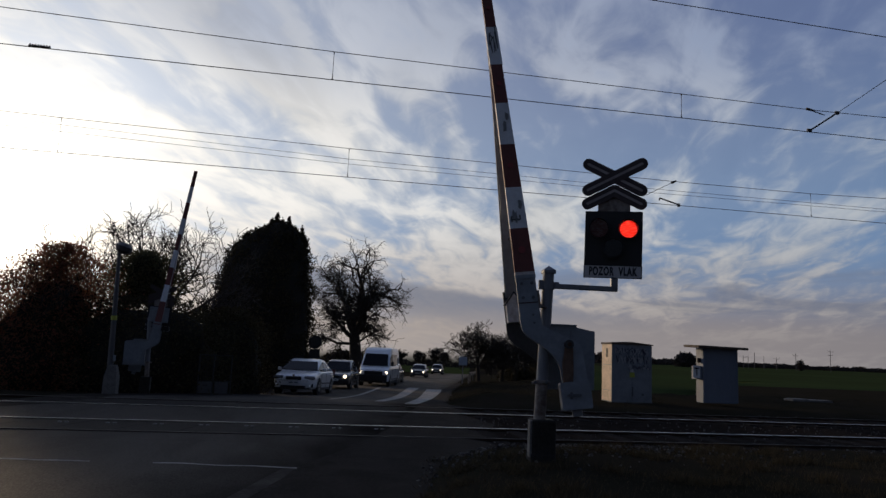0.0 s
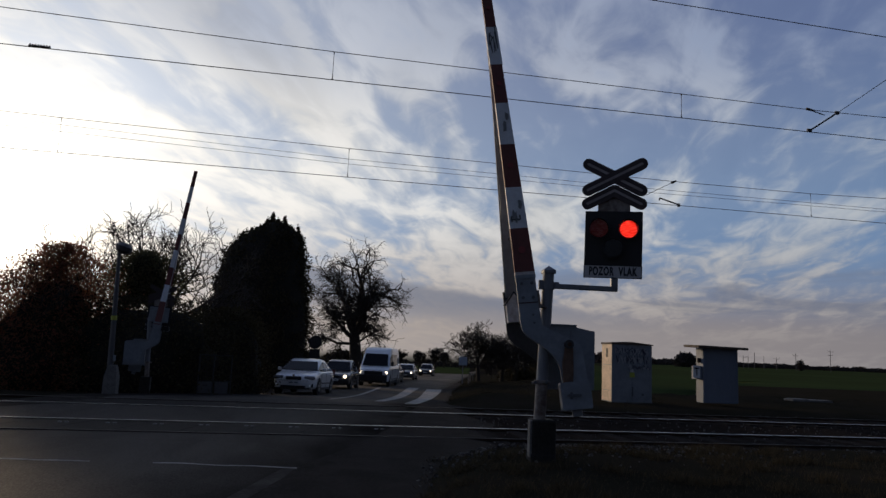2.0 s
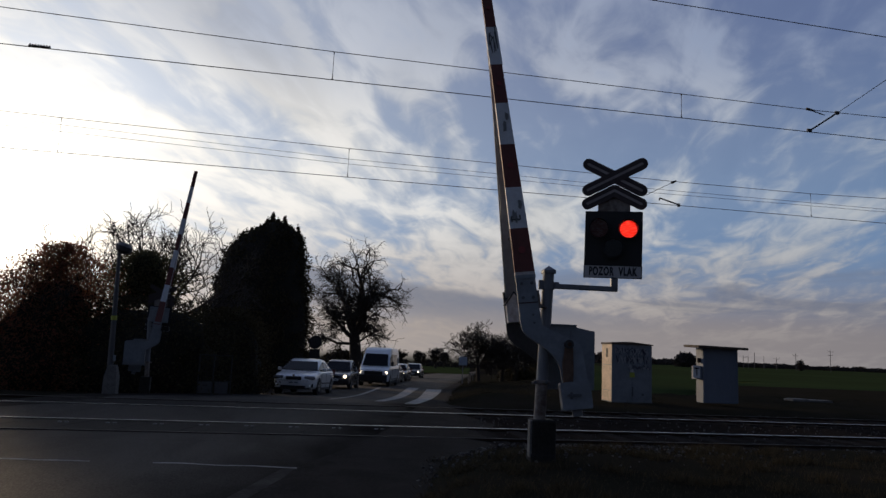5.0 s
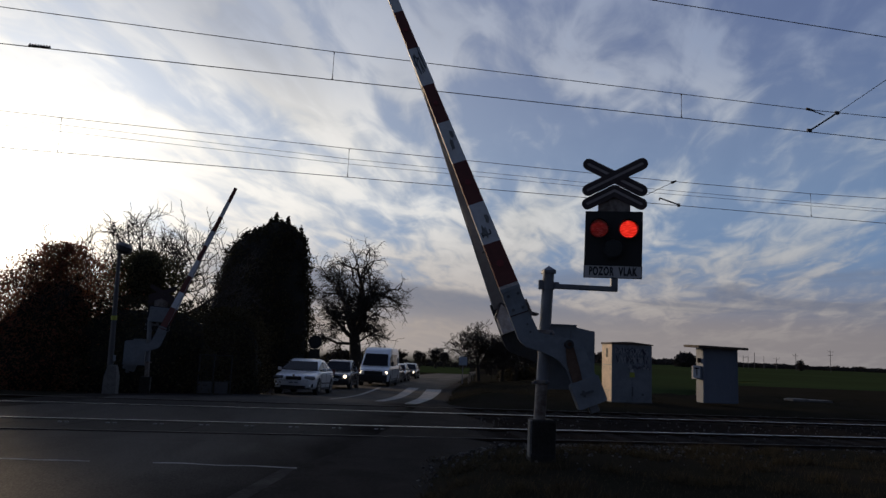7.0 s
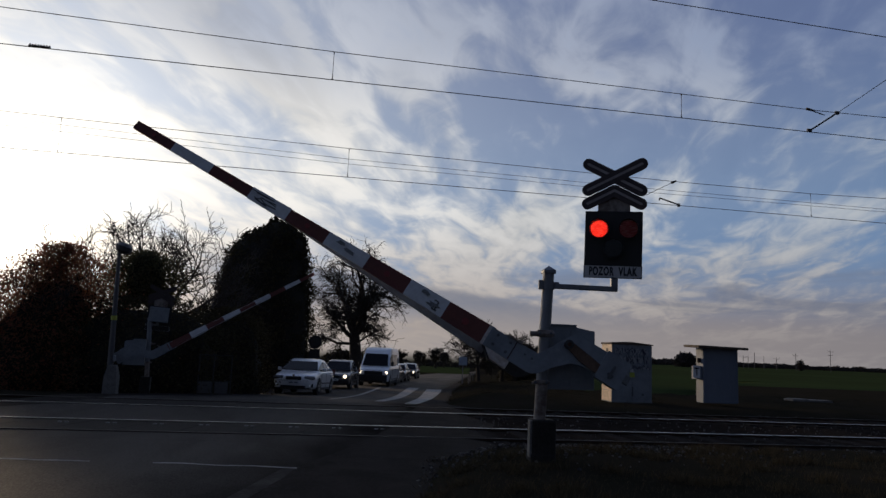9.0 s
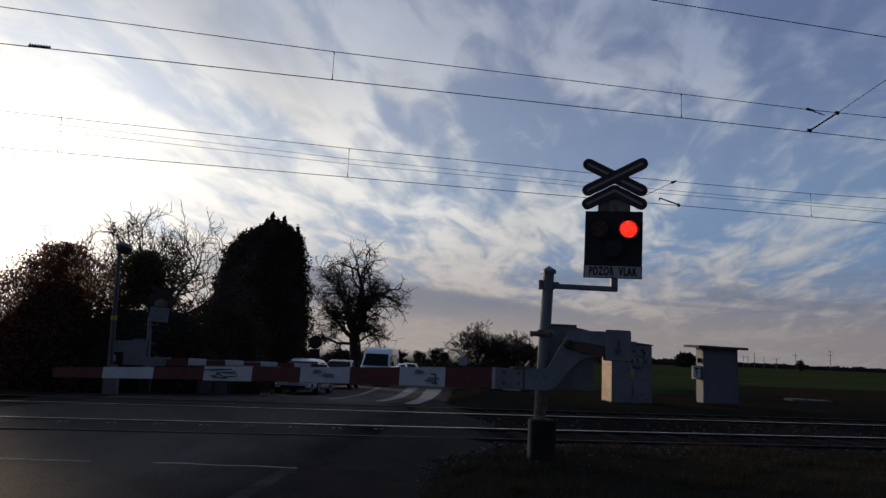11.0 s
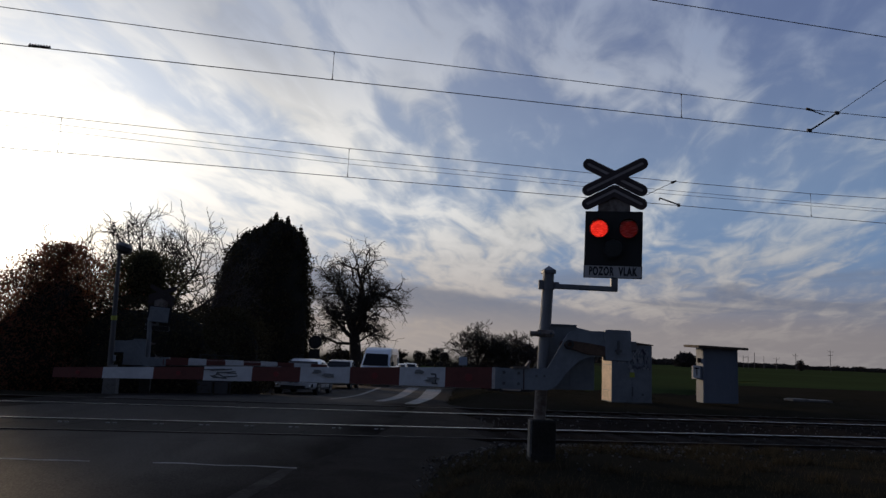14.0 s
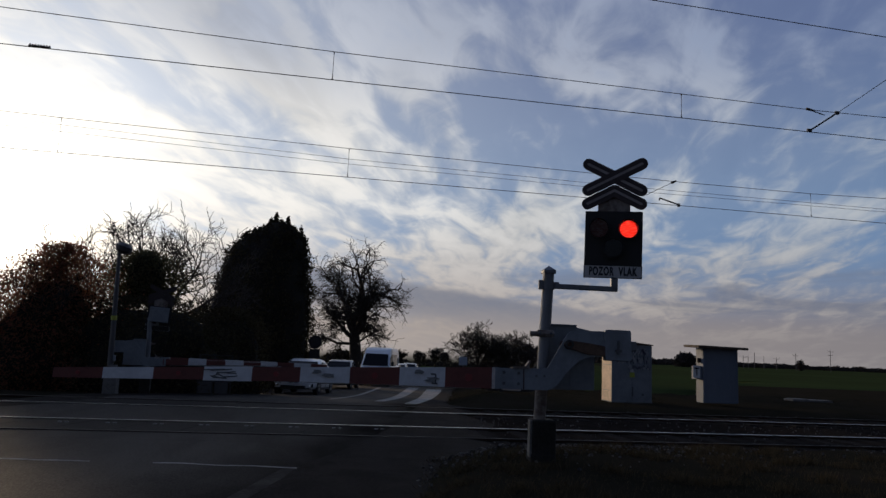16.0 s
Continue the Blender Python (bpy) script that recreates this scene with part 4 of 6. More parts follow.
    part("stripe", bar(-0.908, -0.947, -0.03, -0.03), M["pale_stained"], boom, "worn white end stripe")
    for i in range(9):
        x0, x1 = STRIPES[i], STRIPES[i + 1]
        part("stripe", bar(x0, x1, -0.03, -0.03, 0.008 if i == 5 else 0.0), M["red"] if i % 2 == 0 else M["white"], boom, "faded red stripe" if i % 2 == 0 else "scuffed white stripe")

    for i in (0, 2, 4, 6, 8):
        x = (STRIPES[i] + STRIPES[i + 1]) / 2
        t, l = beam_z(x)
        part("reflector", disc(Shape(), (x, (t + l) / 2), (t - l) * 0.19, -0.066, -0.05, 18), M["reflector"], boom, "round red reflector")

    def back_y(x):
        return 0.965 + (0.035 - 0.965) * min(max((-x - 0.86) / 4.1, 0), 1) ** 0.7

    for i in range(7):
        x0, x1 = STRIPES[i] if i else -0.78, max(STRIPES[i + 1], -4.9)
        part("rear_beam", bar(x0, x1, back_y(x0), back_y(x1), -0.035, 0.03), M["light_grey"], boom, "pale rear beam of the boom")
        part("rear_stripe", bar(x0, x1, back_y(x0) + 0.021, back_y(x1) + 0.021, -0.030, 0.006), M["red"] if i % 2 == 0 else M["white"], boom, "faded red stripe of the rear beam" if i % 2 == 0 else "white stripe of the rear beam")
    for z in (0.0, 1.0):
        t0, l0 = beam_z(-0.95)
        t1, l1 = beam_z(-4.0)
        part("edge_rail", Shape().tube((-0.95, back_y(-0.95) - 0.03, l0 + (t0 - l0) * (0.12 + 0.70 * z)), (-4.0, 0.01, l1 + (t1 - l1) * (0.12 + 0.70 * z)), 0.012, n=6), M["light_grey"], boom, "pale edge tube of the rear beam")
    for x in (-1.55, -2.2, -2.9):
        t, l = beam_z(x)
        part("cross_tie", Shape().tube((x, -0.01, (t + l) / 2), (x, back_y(x), (t + l) / 2), 0.012, n=6), M["post_paint"], boom)
    # scuffed film on the white stripes
    rnd = random.Random(11)
    for j in range(9):
        x = rnd.uniform(STRIPES[6] + 0.10, STRIPES[5] - 0.10)
        t, l = beam_z(x)
        z = l + (t - l) * rnd.uniform(0.15, 0.85)
        dx, dz = rnd.uniform(0.03, 0.12), rnd.uniform(-0.03, 0.03)
        part("scuff", Shape().prism(capsule((x - dx, min(max(z - dz, l + 0.02), t - 0.02)), (x + dx, min(max(z + dz, l + 0.02), t - 0.02)), rnd.uniform(0.006, 0.015), 3), -0.060 - 0.0006 * j, -0.05), M["scuff"], boom, "dark torn film")
    for i in (1, 3):
        x0, x1 = STRIPES[i + 1], STRIPES[i]
        for j in range(3):
            x = rnd.uniform(x0 + 0.08, x1 - 0.08)
            t, l = beam_z(x)
            z = rnd.uniform(l + 0.05, t - 0.04)
            pts = []
            for q in range(8):
                a = 2 * math.pi * q / 8
                pts.append((x + rnd.uniform(0.03, 0.10) * math.cos(a), min(max(z + rnd.uniform(0.012, 0.035) * math.sin(a), l + 0.005), t - 0.005)))
            part("scuff", Shape().prism(pts, -0.0665 - 0.0007 * j - (0.0016 * j), -0.056), M["smear"], boom, "grey smear of road dirt")
    t, l = beam_z(-1.62)
    hk = Shape().box((-1.63, -0.06, l + 0.09), (0.018, 0.008, 0.11)).box((-1.64, -0.06, l + 0.035), (0.07, 0.008, 0.018)).box((-1.66, -0.06, l + 0.145), (0.06, 0.008, 0.016))
    part("latch", hk, M["scuff"], boom, "small dark latch")
    return b, boom, bars


def scaled(x, y, z, rz, s):
    return pose(x, y, z, 0, 0, rz) @ Matrix.Diagonal((s, s, s, 1))


NEAR_S, FAR_S = 0.93, 0.93
near_pivot = EYE + (Vector((3.098, 8.3, PIVOT_Z)) - EYE) * NEAR_S
near_barrier, near_boom, lamp_rows = barrier(scaled(near_pivot.x, near_pivot.y, near_pivot.z - PIVOT_Z * NEAR_S, -5.9, NEAR_S), True, 0.617,
                                             "grey crossing barrier with striped boom and red-lamp signal")
far_pivot = Vector((-5.12, 22.3, 1.13))
far_barrier, far_boom, _ = barrier(scaled(far_pivot.x, far_pivot.y, far_pivot.z - PIVOT_Z * FAR_S, 188.5, FAR_S), False, -0.47,
                                   "grey crossing barrier with striped boom, signal facing away", "grey_paint")


# ---- cabinets beside the far track ----
def scrawl(rnd, cx, cz, hw, hh, half):
    """One looping sprayed line, lying on a front that faces -y."""
    ctl = [(cx + rnd.uniform(-hw, hw), cz + (-hh if i % 2 else hh) * rnd.uniform(0.35, 1.0)) for i in range(rnd.randint(4, 6))]
    pts = []
    for i in range(len(ctl) - 1):
        p0, p1, p2, p3 = (Vector(ctl[min(max(i + d, 0), len(ctl) - 1)]) for d in (-1, 0, 1, 2))
        for q in range(6):
            t = q / 6
            pts.append(0.5 * (2 * p1 + (p2 - p0) * t + (2 * p0 - 5 * p1 + 4 * p2 - p3) * t * t + (3 * p1 - p0 - 3 * p2 + p3) * t ** 3))
    lift = -rnd.uniform(0.003, 0.006)
    rings = []
    for i, p in enumerate(pts):
        d = (pts[min(i + 1, len(pts) - 1)] - pts[max(i - 1, 0)]).normalized()
        n = Vector((-d.y, d.x)) * half
        rings.append([(p.x - n.x, lift, p.y - n.y), (p.x + n.x, lift, p.y + n.y), (p.x + n.x, 0.002, p.y + n.y), (p.x - n.x, 0.002, p.y - n.y)])
    return Shape().loft(rings)


def relay_cabinet(m):
    b = thing("relay_cabinet", m, "grey steel relay cabinet with scrawled paint on its front", "cabinet")
    part("body", Shape().box((0.71, 0.42, 0.98), (1.42, 0.84, 1.90), 0.015), M["grey_paint"], b)
    part("plinth", Shape().box((0.71, 0.42, 0.0), (1.46, 0.88, 0.10), 0.01), M["concrete"], b, "concrete plinth")
    roof = Shape().prism([(-0.03, 1.93), (1.45, 1.93), (1.45, 1.965), (0.60, 2.03), (-0.03, 1.985)], -0.03, 0.87)
    part("roof", roof, M["roof"], b, "slightly peaked tarred roof")
    for z0, z1 in ((0.06, 0.40), (0.412, 1.24), (1.252, 1.92)):
        part("side_panel", Shape().box((-0.004, 0.42, (z0 + z1) / 2), (0.012, 0.80, z1 - z0), 0.004), M["cream"], b, "cream side panel with warm sunlight painted in")
    part("vent", Shape().box((-0.014, 0.40, 1.64), (0.012, 0.14, 0.30), 0.004), M["black"], b, "dark vent slot")
    part("door_seam", Shape().box((0.71, -0.002, 0.98), (0.010, 0.006, 1.80)), M["scuff"], b)
    rnd = random.Random(3)
    for x0, z0, w, h, n in ((0.14, 1.30, 1.16, 0.28, 9), (0.12, 1.58, 1.20, 0.26, 8), (0.56, 1.10, 0.78, 0.18, 7)):
        for i in range(n):
            cx, cz = x0 + w * (i + 0.5) / n, z0 + h / 2
            for q in range(2):
                part("paint_stroke", scrawl(rnd, cx, cz, w / n * 0.75, h * 0.5, rnd.uniform(0.006, 0.012)), M["graffiti"] if q == 0 else M["graffiti_pale"], b)
    part("label_plate", Shape().prism([(0.62, 0.86), (0.80, 0.86), (0.80, 1.02), (0.62, 1.02)], -0.008, -0.001), M["yellow"], b, "yellow warning label")
    part("label_plate", Shape().prism([(0.63, 1.03), (0.79, 1.03), (0.71, 1.15)], -0.008, -0.001), M["plate"], b, "white triangular label")
    part("handle", Shape().box((0.72, -0.02, 0.40), (0.03, 0.03, 0.30), 0.005), M["scuff"], b)
    part("lock", Shape().box((1.08, -0.012, 0.30), (0.07, 0.02, 0.07), 0.005), M["scuff"], b)
    return b


def equipment_hut(m):
    b = thing("equipment_hut", m, "blue-grey sheet-metal equipment hut with an overhanging flat roof", "hut")
    part("body", Shape().box((0.64, 0.24, 0.92), (1.28, 0.48, 1.84), 0.012), M["hut"], b)
    part("roof", Shape().box((0.60, 0.30, 1.885), (1.86, 1.0, 0.085), 0.015), M["roof"], b, "overhanging brown roof slab", pose(0, 0, 0, 1.0, 0.6, 0))
    for z0, z1 in ((0.0, 0.80), (1.22, 1.84)):
        part("side_panel", Shape().box((-0.004, 0.24, (z0 + z1) / 2), (0.012, 0.44, z1 - z0), 0.004), M["hut"], b, "blue-grey side panel")
    box = part("phone_box", Shape().box((-0.13, 0.2, 1.0), (0.24, 0.3, 0.44), 0.01), M["hut"], b, "small telephone box on the hut wall")
    part("phone_sign", Shape().box((-0.24, 0.03, 1.03), (0.26, 0.012, 0.42), 0.004), M["white"], b, "white plate with a black letter")
    part("lettering", lettering("T", 0.36, M["letter"], squeeze=0.8), None, b, "black capital letter", pose(-0.24, 0.02, 1.03))
    part("lamp", Shape().box((-0.06, 0.2, 1.42), (0.12, 0.12, 0.16), 0.03), M["black"], b, "small dark wall fitting")
    for x in (0.03, 1.25):
        part("corner_strip", Shape().box((x, -0.006, 0.92), (0.05, 0.012, 1.80), 0.003), M["hut"], b)
    return b


relay_cabinet(pose(9.78, 22.0, -0.05, 0, 0, 0))
equipment_hut(pose(13.09, 22.0, 0.05, 0, 0, 0))
slab = thing("concrete_slab", pose(20.3, 26.2, -0.02, 0, 0, -8), "pale concrete cover slab lying in the grass", "slab")
part("slab", Shape().box((0, 0, 0.04), (1.7, 0.7, 0.08), 0.015), M["concrete"], slab)
part("cover", Shape().box((-0.45, 0, 0.092), (0.6, 0.6, 0.025), 0.008), M["concrete"], slab, "raised pale lid")


# ---- overhead line ----
def wire(name, pts, r, label, group="overhead wires"):
    s = Shape()
    for a, b in zip(pts, pts[1:]):
        s.tube(a, b, r, n=6, caps=False)
    return tagged(part(name, s, M["wire"], None, smooth=True), label, "wire", group)


def catenary(y, contact_z, mess, hangers, extra):
    wire("contact_wire", [(-120, y, contact_z), (160, y, contact_z)], 0.008, "thin dark contact wire strung above the track")
    wire("messenger_wire", [(-60, y, mess[0][1] + 0.9)] + [(x, y, z) for x, z in mess] + [(60, y, mess[-1][1] + 0.7), (120, y, mess[-1][1] + 0.1)], 0.007, "thin dark messenger wire above the contact wire")
    for pts in extra:
        wire("line_wire", [(x, y + 0.4, z) for x, z in pts], 0.0048, "thin dark line wire beside the overhead line")

    def mz(x):
        for (x0, z0), (x1, z1) in zip(mess, mess[1:]):
            if x0 <= x <= x1:
                return z0 + (z1 - z0) * (x - x0) / (x1 - x0)
        return mess[-1][1]
    for x in hangers:
        s = Shape().tube((x, y, contact_z), (x, y, mz(x)), 0.005, n=5)
        s.tube((x, y, contact_z), (x, y, contact_z + 0.09), 0.014, 0.006, n=6).tube((x, y, mz(x) - 0.07), (x, y, mz(x)), 0.006, 0.014, n=6)
        tagged(part("hanger", s, M["wire"], None), "thin dropper wire with end clamps", "dropper", "droppers of the overhead line")


catenary(12.35, 6.24, [(-14, 7.15), (-5.64, 6.89), (-0.04, 6.78), (6.91, 6.74), (9.91, 6.72), (11.64, 6.74), (18, 6.85)], (0.0, 6.92), [])
catenary(16.9, 5.55, [(-16, 6.62), (-7.42, 6.41), (-6.17, 6.38), (0.49, 6.28), (9.27, 6.20), (13.38, 6.21), (15.79, 6.27), (24, 6.5)], (-6.1, 0.53, 13.37),
         [[(-30, 7.1), (-7.5, 6.36), (0.5, 6.12), (8, 6.05), (15.9, 6.06), (40, 6.7)], [(-30, 6.9), (-7.5, 6.19), (0.5, 5.99), (8, 5.94), (15.9, 5.98), (40, 6.6)]])
wire("feeder_wire", [(-40, 11, 8.9), (5.61, 11.0, 7.88), (10.46, 11.0, 7.79), (60, 11, 8.2)], 0.008, "dark feeder wire high above the verge")

pull = thing("steady_arm", pose(9.79, 12.35, 6.24), "dark steady arm holding the contact wire sideways", "steady arm", "steady arms of the overhead line")
part("tube", Shape().tube((0, 0, 0.02), (0.66, 0, 0.47), 0.018, n=8), M["wire"], pull)
part("clamp", Shape().box((0.0, 0, 0.03), (0.10, 0.05, 0.07), 0.01), M["wire"], pull)
part("joint", Shape().box((0.67, 0, 0.48), (0.09, 0.05, 0.07), 0.01), M["wire"], pull)
part("stay", Shape().tube((0.68, 0, 0.48), (2.3, 0.0, 1.64), 0.007, n=5), M["wire"], pull)
ins = thing("wire_insulator", pose(9.86, 12.35, 6.73), "dark ribbed insulator on the messenger wire", "insulator", "insulators of the overhead line")
part("rod", Shape().tube((-0.1, 0, 0), (0.30, 0, -0.09), 0.012, n=6).tube((-0.12, 0, 0.005), (0.06, 0, -0.02), 0.03, 0.02, n=8), M["insulator"], ins)
sec = thing("section_insulator", pose(-4.95, 12.35, 6.255), "dark ribbed section insulator clamped on the contact wire", "insulator", "insulators of the overhead line")
part("rod", Shape().tube((-0.17, 0, 0), (0.17, 0, 0), 0.018, n=8), M["insulator"], sec)
for i in range(8):
    part("rib", Shape().tube((-0.155 + 0.044 * i, 0, 0.012), (-0.14 + 0.044 * i, 0, 0.012), 0.030, n=10), M["insulator"], sec)
pull2 = thing("steady_arm", pose(8.83, 16.9, 5.71), "dark steady arm holding the far contact wire sideways", "steady arm", "steady arms of the overhead line")
part("tube", Shape().tube((0.0, 0, 0.0), (0.54, 0, -0.14), 0.02, n=8).tube((0, 0, 0), (-0.02, 0, -0.06), 0.02, n=6), M["wire"], pull2)
part("clamp", Shape().box((0.54, 0, -0.15), (0.07, 0.05, 0.09), 0.01), M["wire"], pull2)
part("stay", Shape().tube((-0.40, 0, 0.05), (0.44, 0, 0.50), 0.007, n=5), M["wire"], pull2)
part("insulator", Shape().tube((0.34, 0, 0.45), (0.47, 0, 0.51), 0.035, 0.025, n=8), M["insulator"], pull2)

# ---- lamp post, signs, gate, poles ----
lp = thing("street_lamp", pose(-5.26, 20.2, -0.2), "grey leaning steel lamp post in a concrete foot", "street lamp")
foot = Shape().loft([[(x * w, y * w, z) for x, y in ((-1, -1), (1, -1), (1, 1), (-1, 1))] for w, z in ((0.17, 0.0), (0.16, 0.55), (0.13, 0.72), (0.09, 0.86))])
part("foundation", foot, M["concrete"], lp, "tapered concrete foot")
part("pole", Shape().tube((-0.06, 0, 0.5), (-0.155, 0, 4.0), 0.082, 0.045, n=14), M["sign_back"], lp)
part("band", Shape().tube((-0.102, 0, 2.05), (-0.105, 0, 2.17), 0.078, n=14), M["yellow"], lp, "faded yellow band")
part("junction_box", Shape().box((0.02, -0.02, 1.03), (0.05, 0.1, 0.16), 0.01), M["grey_paint"], lp)
lampb = Shape().loft([[(-0.09 + w * math.cos(a) * 0.75, w * math.sin(a), z) for a in [2 * math.pi * i / 14 for i in range(14)]] for w, z in ((0.10, 3.86), (0.26, 3.94), (0.30, 4.06), (0.22, 4.14), (0.08, 4.17))])
part("lamp_head", lampb, M["sign_back"], lp, "dark rounded lamp head", pose(-0.05, 0, 4.0, 0, 14, 0) @ pose(0.09, 0, -4.0))


def round_sign(m):
    b = thing("road_sign", m, "dark back of a round road sign with a plate below", "road sign")
    part("post", Shape().tube((0, 0, -0.1), (0, 0, 2.95), 0.03, n=10), M["post_paint"], b)
    part("disc", Shape().tube((0, -0.035, 2.62), (0, -0.06, 2.62), 0.34, n=28), M["black"], b, "round sign back")
    part("plate", Shape().box((0, -0.05, 2.05), (0.52, 0.02, 0.46), 0.005), M["black"], b, "rectangular plate back")
    return b


round_sign(pose(0.06, 36.0, -1.08))
isg = thing("road_sign", pose(12.85, 60, -1.45), "pale blue-grey rectangular road sign on a post", "road sign")
part("post", Shape().tube((0, 0, -0.1), (0, 0, 2.5), 0.035, n=8), M["post_paint"], isg)
part("panel", Shape().box((0, -0.05, 2.0), (0.72, 0.03, 0.72), 0.01), M["sign_blue"], isg)
for x, y in ((13.6, 62), (11.9, 55), (16.6, 74)):
    mk = thing("marker_post", pose(x + 0.4, y, road_z(y) - 0.05), "short roadside marker post", "marker post", "marker posts along the road")
    part("post", Shape().box((0, 0, 0.42), (0.10, 0.06, 0.95), 0.015), M["sign_back"], mk)

gate = thing("metal_gate", pose(-3.62, 24.0, -0.32), "dark grey metal gate with paler lower panels in the hedge", "gate")
for x in (0.0, 0.46, 1.02):
    part("upright", Shape().box((x, 0, 0.64), (0.04, 0.04, 1.28), 0.006), M["shaded_oily"], gate)
for z in (1.26, 0.42):
    part("rail", Shape().box((0.51, 0, z), (1.0, 0.03, 0.03), 0.006), M["shaded_oily"], gate)
for x in (0.23, 0.74):
    part("panel", Shape().box((x, -0.01, 0.22), (0.42, 0.015, 0.36), 0.004), M["sign_back"], gate, "grey sheet panel")


def power_pole(x, y, h, arms=2):
    b = thing("power_pole", pose(x, y, land_z(x, y)), "distant wooden power pole with crossarms", "power pole", "distant power poles")
    part("pole", Shape().tube((0, 0, 0), (0, 0, h), 0.15, 0.10, n=6), M["hazed_wood"], b)
    for i in range(arms):
        part("crossarm", Shape().box((0, 0, h - 0.9 - 1.8 * i), (3.0 - 1.0 * i, 0.12, 0.12)), M["hazed_wood"], b)
        for dx in (-1.6, 1.6):
            part("insulator", Shape().tube((dx * (1 - 0.3 * i), 0, h - 0.9 - 1.8 * i), (dx * (1 - 0.3 * i), 0, h - 0.4 - 1.8 * i), 0.06, n=5), M["insulator"], b)


power_pole(245.2, 300, 10.6)
power_pole(216.2, 300, 6.0, 1)
power_pole(198.8, 300, 6.2, 1)
power_pole(204.7, 300, 7.6, 0)
power_pole(192.0, 300, 7.0, 0)
power_pole(201.4, 300, 6.4, 0)
power_pole(209.6, 300, 6.2, 0)
power_pole(226.5, 300, 8.0, 1)


# ---- trees and hedges ----
def grow(seed, base, height, spread, trunk_r, fork, lean=(0, 0), levels=4, kids=(7, 6, 5, 4), droop=0.0, upward=0.45, wild=0.35, trunk_bend=0.05, least=0.006, fan=(), tip=0.45):
    """A bare tree: (trunk and limbs, twigs) as two shapes."""
    rnd = random.Random(seed)
    thick, thin = Shape(), Shape()

    def limb(p, d, length, r, level):
        segs = 5 if level == 0 else 4 if level < 3 else 3
        pts = [p.copy()]
        q, dd = p.copy(), d.copy()
        for i in range(segs):
            w = (trunk_bend if level == 0 else wild * (0.7 + 0.25 * level))
            dd = (dd + Vector((rnd.uniform(-w, w), rnd.uniform(-w, w), rnd.uniform(-w, w) + (0.12 * upward if level else 0) - droop * (level >= 2)))).normalized()
            q = q + dd * length / segs
            pts.append(q.copy())
        end = max(r * (tip if level == 0 else 0.32), least * 0.7)
        tgt = thick if level <= 1 else thin
        n = (9, 6, 4, 3, 3)[min(level, 4)]
        for i in range(segs):
            ra, rb = r + (end - r) * i / segs, r + (end - r) * (i + 1) / segs
            tgt.tube(pts[i], pts[i + 1], ra, rb, n=n, caps=False)
        if level >= levels:
            return
        if level == 0 and fan:
            for f, lean_to, ln, share in fan:
                k = min(int(f * segs), segs - 1)
                a = math.radians(lean_to)
                nd = Vector((math.sin(a), rnd.uniform(-0.45, 0.45), math.cos(a))).normalized()
                limb(pts[k].lerp(pts[k + 1], f * segs - k), nd, ln, r * share, 1)
            return
        count = kids[min(level, len(kids) - 1)]
        for c in range(count):
            f = fork + (1 - fork) * (c + rnd.random()) / count if level == 0 else 0.25 + 0.75 * (c + rnd.random()) / count
            k = min(int(f * segs), segs - 1)
            pos = pts[k].lerp(pts[k + 1], f * segs - k)
            ax = (pts[k + 1] - pts[k]).normalized()
            side = ax.orthogonal().normalized()
            side.rotate(Quaternion(ax, rnd.uniform(0, 2 * math.pi)))
            ang = rnd.uniform(0.5, 1.15)
            nd = (ax * math.cos(ang) + side * math.sin(ang) + Vector((0, 0, upward * 0.5 if level == 0 else upward * 0.3))).normalized()
            ln = (spread if level == 0 else length * rnd.uniform(0.45, 0.72)) * (1 - 0.35 * f if level == 0 else 1 - 0.25 * f)
            limb(pos, nd, ln * rnd.uniform(0.8, 1.15), max(r * (0.5 if level == 0 else 0.48) * (1 - 0.4 * f), least), level + 1)

    limb(Vector(base), Vector((lean[0], lean[1], 1)).normalized(), height, trunk_r, 0)
    return thick, thin


def bare_tree(name, m, label, group="", **kw):
    t = thing(name, m, label, "tree", group)
    a, b = grow(base=(0, 0, 0), **kw)
    part("trunk", raw_mesh("trunk", a.v, a.f, M["bark"], True), None, t)
    part("crown", raw_mesh("crown", b.v, b.f, M["twig"]), None, t, "fine bare twigs")
    return t


def leaf_cloud(rnd_seed, count, sampler, size, mat, name="leaves"):
    rs = np.random.RandomState(rnd_seed)
    pts = np.array([sampler(rs) for _ in range(count)])
    a = rs.normal(size=(count, 3))
    a /= np.linalg.norm(a, axis=1)[:, None]
    b = np.cross(a, rs.normal(size=(count, 3)))
    b /= np.linalg.norm(b, axis=1)[:, None]
    s = rs.uniform(0.6, 1.4, (count, 1)) * size
    q = np.stack([pts - a * s, pts - b * s * 0.55, pts + a * s, pts + b * s * 0.55], 1).reshape(-1, 3)
    return raw_mesh(name, q.tolist(), np.arange(count * 4).reshape(-1, 4).tolist(), mat)


